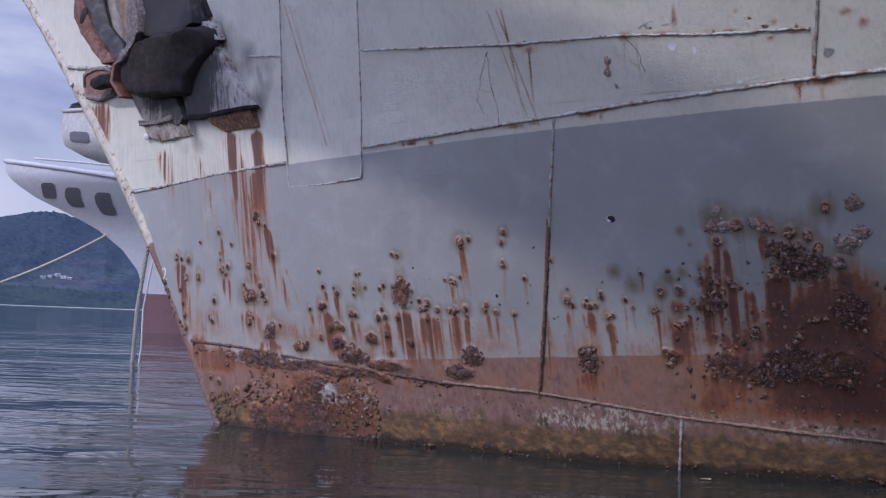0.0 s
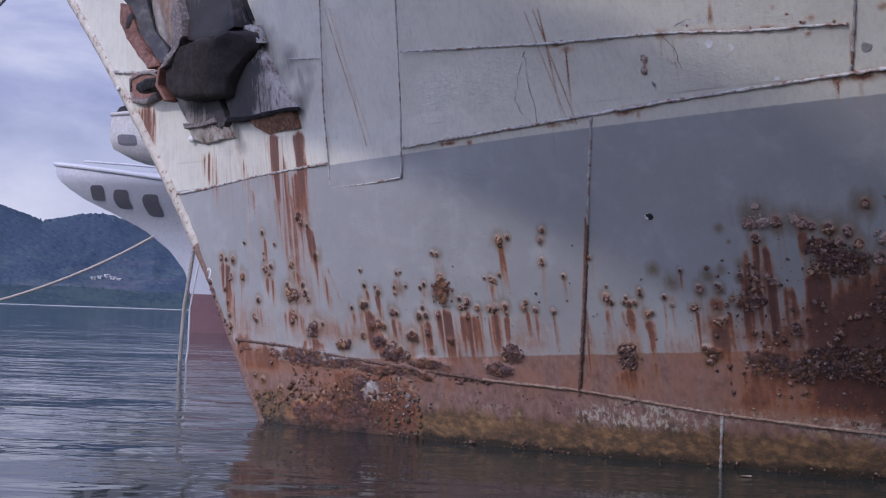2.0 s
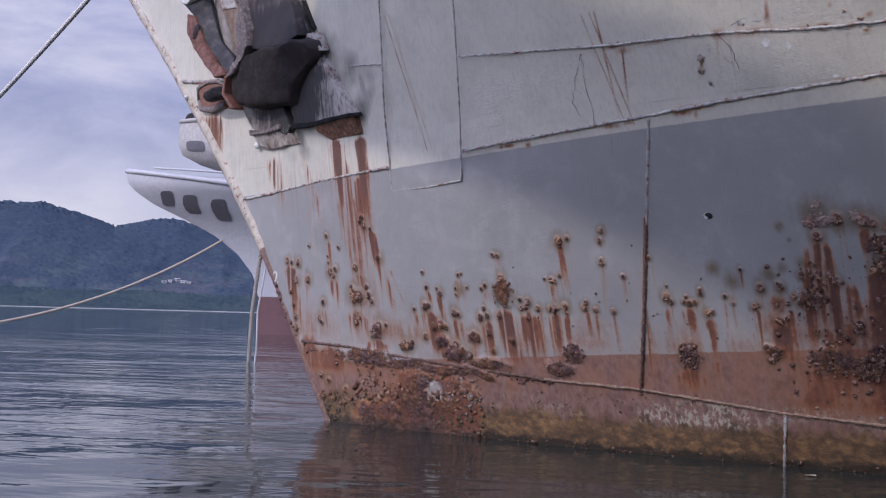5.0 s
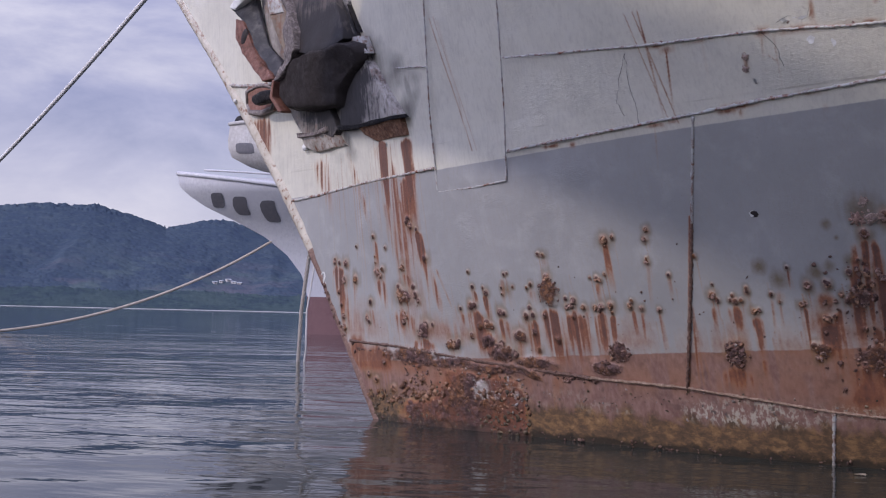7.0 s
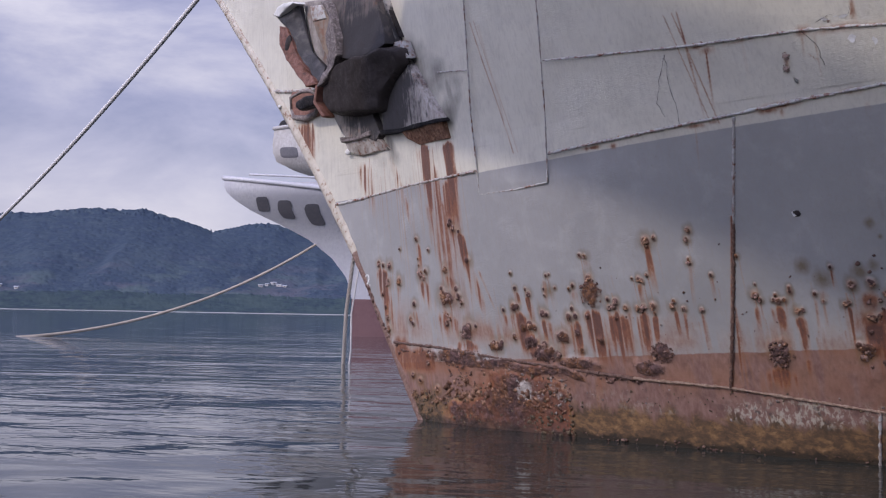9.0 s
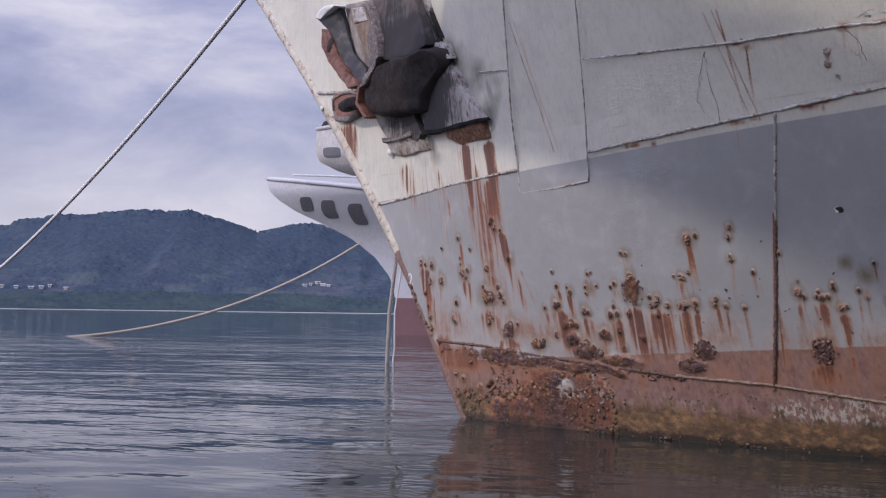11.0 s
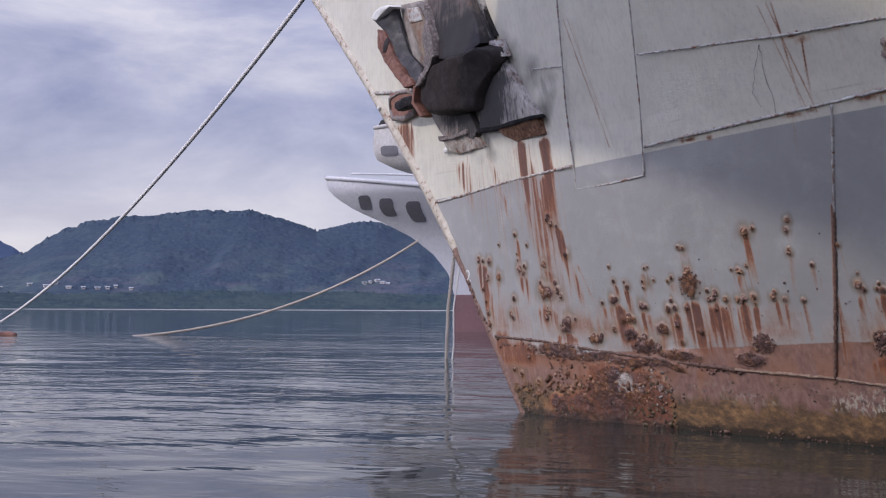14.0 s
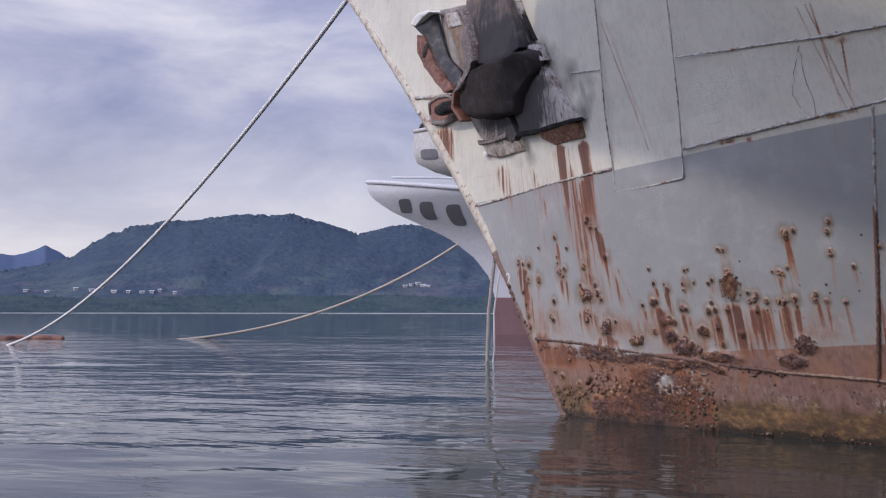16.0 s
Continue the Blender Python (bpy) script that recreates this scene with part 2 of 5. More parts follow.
def rope_material(name, a, b):
    m = Mat(name, 0.9)
    return m.done(m.mix(m.span(m.noise(3, 4), 0.3, 0.7), a, m.mix(m.noise(60, 4), a, b)))


HULL = hull_material()
LUMP = rust_material("rust_scab", (0.028, 0.014, 0.013), (0.13, 0.063, 0.045), (0.38, 0.25, 0.20), 34)
PITTED = rust_material("pitted_pale_rust", (0.06, 0.036, 0.032), (0.19, 0.125, 0.105), (0.42, 0.32, 0.27), 26)
OLIVE = rust_material("weedy_scale", (0.03, 0.022, 0.014), (0.10, 0.07, 0.04), (0.26, 0.19, 0.12), 30)
CHALKY = rust_material("chalky_scale", (0.06, 0.045, 0.04), (0.26, 0.22, 0.2), (0.55, 0.5, 0.46), 30)
SCAB = rust_material("orange_rust_scale", (0.05, 0.025, 0.018), (0.21, 0.1, 0.055), (0.46, 0.28, 0.18), 22)
WELD = paint_material("painted_weld", (0.46, 0.46, 0.44), (0.3, 0.29, 0.27), 0.6)
WELD_RUSTY = rust_material("rusted_weld", (0.035, 0.02, 0.018), (0.11, 0.055, 0.04), (0.28, 0.18, 0.13), 30)
WELD_TAN = rust_material("tan_rusted_weld", (0.09, 0.05, 0.035), (0.22, 0.145, 0.1), (0.4, 0.3, 0.23), 30)
CREAM = paint_material("cream_stem_paint", (0.52, 0.48, 0.40), (0.38, 0.33, 0.26), 0.42)
BOLSTER = paint_material("soiled_white_paint", (0.46, 0.43, 0.38), (0.2, 0.165, 0.14), 0.5)
TARRED = rust_material("blackened_iron", (0.008, 0.008, 0.009), (0.018, 0.016, 0.017), (0.055, 0.045, 0.042), 9)
TARRED.node_tree.nodes["Principled BSDF"].inputs["Specular IOR Level"].default_value = 0.12
FLUKE = rust_material("grey_black_iron", (0.012, 0.012, 0.016), (0.028, 0.026, 0.029), (0.10, 0.085, 0.08), 6)
RED_IRON = rust_material("red_lead_iron", (0.06, 0.025, 0.018), (0.2, 0.08, 0.05), (0.3, 0.16, 0.12), 14)
PALE_IRON = rust_material("salt_whitened_iron", (0.05, 0.04, 0.04), (0.17, 0.14, 0.13), (0.42, 0.36, 0.33), 28)
WHITE = paint_material("white_ship_paint", (0.6, 0.6, 0.61), (0.5, 0.5, 0.53), 0.0, 0.4, True, False)
WHITE_OLD = paint_material("dirty_white_paint", (0.55, 0.54, 0.53), (0.38, 0.36, 0.34), 0.1, 0.5, True, False)
BOOT = paint_material("faded_red_bottom", (0.15, 0.075, 0.08), (0.2, 0.11, 0.11), 0.0, 0.5, True, False)
PORT = paint_material("port_shade_paint", (0.10, 0.10, 0.115), (0.14, 0.135, 0.145), 0.0, 0.6, True, False)
DARK = paint_material("dark_opening", (0.02, 0.02, 0.025), (0.035, 0.035, 0.04), 0.0)
ROPE = rope_material("white_nylon_rope", (0.66, 0.64, 0.63), (0.52, 0.50, 0.48))
ROPE_TAN = rope_material("weathered_tan_rope", (0.52, 0.44, 0.35), (0.4, 0.33, 0.25))
ROPE_MID = rope_material("greyed_rope", (0.38, 0.345, 0.31), (0.26, 0.23, 0.2))
CHALK = paint_material("chalky_white_marking", (0.72, 0.72, 0.7), (0.55, 0.55, 0.53), 0.1)


def water_material():
    m = Mat("harbour_water", 0.03, 0.0, 1.33)
    swell = m.noise(0.5, 2, 0.45, 0.5, m.stretch(0.5, 1.0, 1.0))
    place = m.nt.nodes.new("ShaderNodeSeparateXYZ")
    m.link(m.co, place.inputs[0])
    # a breath of wind ruffles the near water; the far reach and the lee of the hull lie calm
    reach = m.op("ADD", place.outputs[1], m.span(m.noise(0.06, 3, 0.5, 0.0, m.stretch(0.5, 1.0, 1.0)), 0.3, 0.7, -14.0, 14.0))
    calm = m.op("MULTIPLY", m.span(reach, 58.0, 30.0, 0.22, 1.0), m.span(place.outputs[0], 0.0, -4.0, 0.6, 1.0))
    breeze = m.op("MULTIPLY", calm, m.span(m.noise(0.085, 3, 0.5, 0.0, m.stretch(0.5, 1.0, 1.0)), 0.40, 0.58, 0.22, 1.0))
    chop = m.op("MULTIPLY", m.noise(1.9, 3, 0.5, 0.5, m.stretch(0.45, 1.0, 1.0)), breeze)
    small = m.op("MULTIPLY", m.noise(6, 2, 0.5, 0.2, m.stretch(0.45, 1.0, 1.0)), breeze)
    col = m.mix(m.noise(0.05, 2), (0.022, 0.028, 0.026), (0.032, 0.04, 0.036))
    return m.done(col, None, (swell, 0.10, 0.7), (chop, 0.056, 0.9), (small, 0.010, 0.8))


def hill_material(name, a, b, c, haze_tint, clearings=0.0):
    """Forest canopy, with the distance haze mixed in as a flat blue tint."""
    m = Mat(name, 0.95)
    crowns = m.noise(0.11, 6, 0.7)
    big = m.noise(0.009, 5, 0.6)
    col = m.ramp(crowns, (0.36, a), (0.5, b), (0.64, c))
    col = m.mix(m.span(big, 0.45, 0.65, 0.0, 0.5), col, b)
    island = m.noise(0.05, 3, 0.5)
    col = m.mix(m.span(island, 0.5, 0.7, 0.0, 0.75), col, a)
    col = m.mix(m.span(m.noise(0.018, 4, 0.6), 0.5, 0.68, 0.0, 0.6), col, c)
    if clearings:
        up = m.nt.nodes.new("ShaderNodeSeparateXYZ")
        m.link(m.co, up.inputs[0])
        low = m.span(up.outputs[2], 75.0, 15.0)
        open_ground = m.op("MULTIPLY", m.span(m.noise(0.02, 4, 0.6), 0.48, 0.6), low, True)
        col = m.mix(m.op("MULTIPLY", open_ground, clearings), col, m.mix(m.span(m.noise(0.013, 3), 0.45, 0.55), (0.13, 0.10, 0.08), (0.10, 0.13, 0.07)))
    # distance haze is painted here: one air-blue laid over every canopy tone
    col = m.mix(haze_tint, col, (0.10, 0.14, 0.235))
    m.bsdf.inputs["Specular IOR Level"].default_value = 0.05
    return m.done(col, None, (m.noise(0.2, 5, 0.7), 1.5, 0.25))


WATER = water_material()
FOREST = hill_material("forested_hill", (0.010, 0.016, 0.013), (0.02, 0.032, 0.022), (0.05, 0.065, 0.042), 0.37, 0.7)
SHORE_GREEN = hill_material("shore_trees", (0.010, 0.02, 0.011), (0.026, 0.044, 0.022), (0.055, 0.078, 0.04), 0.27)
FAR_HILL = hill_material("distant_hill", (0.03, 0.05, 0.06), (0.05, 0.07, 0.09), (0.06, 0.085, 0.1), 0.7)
SHORE_PALE = paint_material("pale_shore_strip", (0.5, 0.5, 0.48), (0.4, 0.4, 0.39), 0.0)

# ---- mesh helpers ----


def part(name, bm, material, parent=None, label="", smooth=True):
    """Links a bmesh as one mesh object under a thing or under a part."""
    me = bpy.data.meshes.new(name)
    bm.normal_update()
    bm.to_mesh(me)
    bm.free()
    me.materials.append(material)
    if smooth:
        me.polygons.foreach_set("use_smooth", [True] * len(me.polygons))
    return adopt(new(name, me), parent, label)


def adopt(ob, parent=None, label=""):
    if parent:
        ob.parent = parent
        if parent.type == "EMPTY":
            ob.matrix_parent_inverse = parent.matrix_basis.inverted()
    return tagged(ob, label) if label else ob


def thing(name, place, label, category, group="", kind=""):
    ob = new(name)
    ob.location = place
    ob.empty_display_size = 0.2
    return tagged(ob, label, category, group, kind)


def raw(name, verts, faces, material, parent=None, label="", smooth=True):
    me = bpy.data.meshes.new(name)
    me.from_pydata([tuple(v) for v in verts], [], faces)
    me.materials.append(material)
    if smooth:
        me.polygons.foreach_set("use_smooth", [True] * len(me.polygons))
    return adopt(new(name, me), parent, label)


def value_noise(x, y, seed=0):
    """Smooth lattice noise in 0..1 for arrays."""
    xi, yi = np.floor(x).astype(np.int64), np.floor(y).astype(np.int64)
    fx, fy = x - xi, y - yi
    fx, fy = fx * fx * (3 - 2 * fx), fy * fy * (3 - 2 * fy)

    def h(a, b):
        n = (a * 374761393 + b * 668265263 + seed * 1442695041) & 0x7FFFFFFF
        n = ((n ^ (n >> 13)) * 1274126177) & 0x7FFFFFFF
        return ((n ^ (n >> 16)) & 0xFFFF) / 65535.0

    return (h(xi, yi) * (1 - fx) + h(xi + 1, yi) * fx) * (1 - fy) + (h(xi, yi + 1) * (1 - fx) + h(xi + 1, yi + 1) * fx) * fy


def fbm(x, y, octaves=4, seed=0, gain=0.5):
    total, amp, norm = 0.0, 1.0, 0.0
    for o in range(octaves):
        total = total + amp * value_noise(x * 2 ** o, y * 2 ** o, seed + o * 17)
        norm += amp
        amp *= gain
    return total / norm


def tube(bm, points, radius, sides=8):
    """A closed tube along points; radius is a number or a list of one per point."""
    pts = [Vector(p) for p in points]
    rings = []
    side = None
    for i, p in enumerate(pts):
        d = (pts[min(i + 1, len(pts) - 1)] - pts[max(i - 1, 0)]).normalized()
        if side is None:
            side = d.orthogonal().normalized()
        side = (side - d * side.dot(d)).normalized()
        up = d.cross(side)
        r = radius[i] if isinstance(radius, (list, np.ndarray)) else radius
        rings.append([bm.verts.new(p + (side * math.cos(2 * math.pi * k / sides) + up * math.sin(2 * math.pi * k / sides)) * r) for k in range(sides)])
    for a, b in zip(rings, rings[1:]):
        for k in range(sides):
            bm.faces.new((a[k], a[(k + 1) % sides], b[(k + 1) % sides], b[k]))
    bm.faces.new(rings[0][::-1])
    bm.faces.new(rings[-1])
    return bm


def along(points, step):
    """Points resampled at about that step on straight legs."""
    out = []
    for a, b in zip(points, points[1:]):
        a, b = np.array(a, float), np.array(b, float)
        n = max(1, int(np.linalg.norm(b - a) / step))
        out += [a + (b - a) * i / n for i in range(n)]
    return out + [np.array(points[-1], float)]


def rounded(bm, width, segments=2):
    bmesh.ops.bevel(bm, geom=list(bm.edges), offset=width, segments=segments, affect="EDGES", profile=0.6)
    return bm


# ---- the shape of the near hull: s runs forward along the side, z up, n outward ----
AHEAD = Vector((-0.9, 0.436, 0)).normalized()
OUT = Vector((-0.436, -0.9, 0)).normalized()


def stem_s(z):
    return 7.129 + 0.489 * z + 0.051 * z * np.abs(z)


def hull_d(s, z):
    flare = 0.15 - 0.084 * (np.clip(s, -2, 8) - 7)
    aft = np.minimum(s - 0.0, 0.0)
    return -9.337 + 0.182 * (s - 0.75 * aft) - 0.023 * np.where(s > 0, s * s, 0) + flare * z


def on_hull(s, z, n=0.0):
    d = float(hull_d(s, z)) + n
    return AHEAD * s + OUT * d + Vector((0, 0, z))


def hull_frame(s, z):
    p = on_hull(s, z)
    a = (on_hull(s + 0.02, z) - p).normalized()
    u = (on_hull(s, z + 0.02) - p).normalized()
    n = u.cross(a).normalized()
    if n.dot(OUT) < 0:
        n = -n
    return p, a, u, n


def on_plate(s, z, n):
    p, a, u, nn = hull_frame(s, z)
    return p + nn * n


def plate(bm, outline, n0, n1, taper=0.0, step=0.0):
    """A solid on the hull's side over an outline of (s, z), from n0 to n1 off the plating; n1 may be a list."""
    cs, cz = np.mean(outline, axis=0)
    tops = n1 if isinstance(n1, (list, tuple)) else [n1] * len(outline)
    lo = [bm.verts.new(on_plate(s, z, n0)) for s, z in outline]
    hi = [bm.verts.new(on_plate(s + (cs - s) * taper, z + (cz - z) * taper, n)) for (s, z), n in zip(outline, tops)]
    k = len(lo)
    for i in range(k):
        bm.faces.new((lo[i], lo[(i + 1) % k], hi[(i + 1) % k], hi[i]))
    bm.faces.new(hi)
    bm.faces.new(lo[::-1])
    bmesh.ops.recalc_face_normals(bm, faces=list(bm.faces))
    return bm


def numbers(text):
    return [tuple(float(v) for v in item.split()) for item in text.split(",")]


# rust scabs: s, z, size
SCABS = (
    numbers("7.69 1.79 0.045, 7.60 1.77 0.032, 7.47 1.76 0.051, 7.52 1.57 0.058, 7.30 1.57 0.051, 6.92 2.04 0.031, 7.25 1.94 0.019, 6.72 1.91 0.024, 6.92 1.82 0.018, 6.92 1.75 0.018, 6.89 1.65 0.055, 6.80 1.68 0.037, 6.84 1.61 0.043, 6.29 2.19 0.047, 6.26 2.12 0.047, 6.32 2.16 0.035, 6.17 2.08 0.029, 6.08 1.78 0.046, 6.46 1.69 0.047, 6.55 1.48 0.042, 6.53 1.41 0.078, 6.45 1.38 0.066, 6.52 1.34 0.048, 6.31 1.48 0.041, 6.29 1.40 0.053, 6.25 1.34 0.041, 7.04 1.32 0.037, 7.11 1.14 0.044, 7.08 1.10 0.031, 6.49 1.20 0.036")
    + numbers("6.51 1.11 0.042, 6.46 1.16 0.030, 6.17 1.08 0.059, 6.22 1.02 0.053, 6.28 0.98 0.041, 6.07 1.09 0.029, 5.64 1.26 0.028, 5.47 1.63 0.022, 5.49 1.29 0.050, 5.44 1.30 0.033, 5.44 1.48 0.028, 5.30 1.47 0.022, 5.27 1.42 0.038, 5.01 1.60 0.021, 4.97 1.61 0.016, 4.56 1.78 0.026, 4.51 1.77 0.026, 5.06 1.47 0.022, 5.06 1.41 0.016, 4.92 1.48 0.021, 4.75 1.47 0.021, 4.70 1.50 0.026, 5.12 1.23 0.044, 5.07 1.22 0.033, 4.80 1.20 0.043, 4.72 1.21 0.037, 4.75 1.28 0.027, 4.59 1.21 0.032, 5.40 1.09 0.045, 5.31 1.11 0.055")
    + numbers("5.25 1.09 0.039, 5.53 0.99 0.039, 5.38 0.90 0.034, 4.91 1.02 0.049, 4.87 0.98 0.032, 4.73 1.05 0.043, 4.70 0.88 0.032, 5.78 0.89 0.052, 5.83 0.91 0.040, 5.72 0.92 0.034, 5.15 0.91 0.055, 5.07 0.87 0.044, 5.22 0.89 0.044, 4.99 0.82 0.044, 6.88 0.75 0.037, 6.88 0.66 0.043, 7.15 0.51 0.038, 7.03 0.45 0.044, 6.76 0.37 0.049, 7.63 1.43 0.032, 7.58 1.28 0.032, 7.55 1.16 0.045, 7.54 1.02 0.052, 4.50 1.56 0.047, 4.32 1.37 0.026, 4.24 1.35 0.041, 4.27 1.30 0.036, 4.32 1.29 0.031, 4.14 1.29 0.031, 4.26 1.20 0.021")
    + numbers("4.01 1.29 0.031, 3.95 1.30 0.036, 3.97 1.27 0.025, 3.85 1.31 0.040, 3.84 1.25 0.020, 3.65 1.31 0.035, 3.63 1.35 0.025, 3.54 1.29 0.025, 3.95 1.55 0.030, 3.92 1.54 0.025, 4.02 1.56 0.015, 3.86 1.59 0.020, 3.41 1.69 0.029, 3.41 1.72 0.019, 3.22 1.58 0.024, 3.37 1.28 0.025, 2.85 1.41 0.038, 2.82 1.37 0.029, 2.87 1.40 0.019, 2.84 1.50 0.014, 2.70 1.37 0.024, 2.66 1.36 0.033, 2.61 1.37 0.024, 2.68 1.41 0.019, 2.55 1.44 0.024, 2.55 1.47 0.019, 2.51 1.28 0.033, 2.47 1.29 0.024, 2.96 1.73 0.024, 4.46 0.98 0.037")
    + numbers("4.49 0.99 0.021, 3.81 1.88 0.049, 3.72 1.91 0.024, 3.37 1.96 0.029, 3.40 1.88 0.029, 2.19 1.63 0.018, 2.35 1.42 0.023, 2.29 1.36 0.019, 2.05 1.49 0.037, 2.12 1.34 0.028, 2.09 1.35 0.023, 1.89 1.50 0.037, 1.91 1.52 0.023, 1.72 1.59 0.032, 1.66 1.62 0.023, 1.64 1.68 0.022, 1.80 1.42 0.028, 1.85 1.37 0.023, 1.75 1.38 0.037, 1.70 1.46 0.032, 1.64 1.49 0.036, 1.62 1.43 0.046, 1.64 1.36 0.041, 1.69 1.38 0.032, 1.56 1.50 0.036, 1.95 1.24 0.028, 1.92 1.23 0.037, 1.87 1.25 0.023, 2.06 1.01 0.038, 2.00 0.97 0.043")
    + numbers("2.04 0.92 0.038, 1.95 0.99 0.028, 1.65 1.16 0.028, 1.12 1.39 0.027, 1.11 1.35 0.027, 1.24 1.27 0.028, 1.33 1.22 0.037, 1.36 1.17 0.028, 1.43 1.11 0.028, 1.49 1.08 0.023, 1.55 1.05 0.028, 1.01 1.19 0.041, 1.04 1.14 0.037, 1.10 1.09 0.037, 1.12 1.06 0.028, 0.94 1.30 0.027, 0.88 1.31 0.036, 0.82 1.32 0.027, 1.59 1.59 0.045, 1.51 1.60 0.036, 1.47 1.55 0.036, 1.22 1.97 0.052, 1.16 1.95 0.035, 1.04 1.93 0.052, 0.98 1.84 0.039, 0.91 1.91 0.044, 0.78 2.10 0.039, 0.84 1.83 0.044, 1.09 1.79 0.040, 1.14 1.67 0.040")
    + numbers("1.19 1.63 0.036, 1.41 1.99 0.053, 1.57 1.87 0.044, 0.70 1.72 0.062")
)
BLISTERS = (
    numbers("1.55 2.10 0.057, 1.60 1.98 0.075, 1.50 1.98 0.075, 1.28 2.01 0.061, 0.59 2.13 0.077, 0.64 1.86 0.104, 0.54 1.94 0.069")
)
HALOS = (
    numbers("2.42 1.64 0.069, 2.27 1.53 0.079, 1.84 1.95 0.049, 1.78 1.85 0.022, 1.97 1.59 0.064, 1.86 1.64 0.054, 1.70 1.68 0.063, 0.78 2.10 0.103, 1.56 2.03 0.140, 1.28 1.99 0.114, 1.03 1.93 0.131, 2.85 1.40 0.057, 2.51 1.29 0.057, 4.50 1.42 0.146, 2.72 0.96 0.117, 3.81 1.88 0.059, 5.01 1.45 0.075, 4.51 1.78 0.062, 6.09 1.76 0.069")
)
# pebbly clusters: s, z, half width, half height, count
CLUSTERS = (
    numbers("4.50 1.43 0.13 0.14 150, 2.73 0.92 0.09 0.12 130, 3.84 0.89 0.12 0.09 110, 6.41 0.75 0.47 0.09 220, 4.77 0.75 0.23 0.06 140, 5.16 0.82 0.18 0.08 110, 5.32 0.94 0.10 0.06 40, 0.97 1.71 0.22 0.12 200, 1.12 1.81 0.12 0.07 60, 0.64 1.39 0.13 0.14 150, 1.32 0.87 0.12 0.10 150, 1.07 0.95 0.25 0.14 260, 0.76 0.94 0.22 0.16 220, 1.58 0.92 0.19 0.12 140, 1.66 1.41 0.11 0.08 60, 2.00 0.98 0.07 0.06 60, 6.47 1.38 0.12 0.08 40, 6.21 1.03 0.10 0.08 40, 4.00 0.74 0.17 0.07 60, 5.80 0.88 0.11 0.05 40, 4.91 1.00 0.08 0.05 40")
)
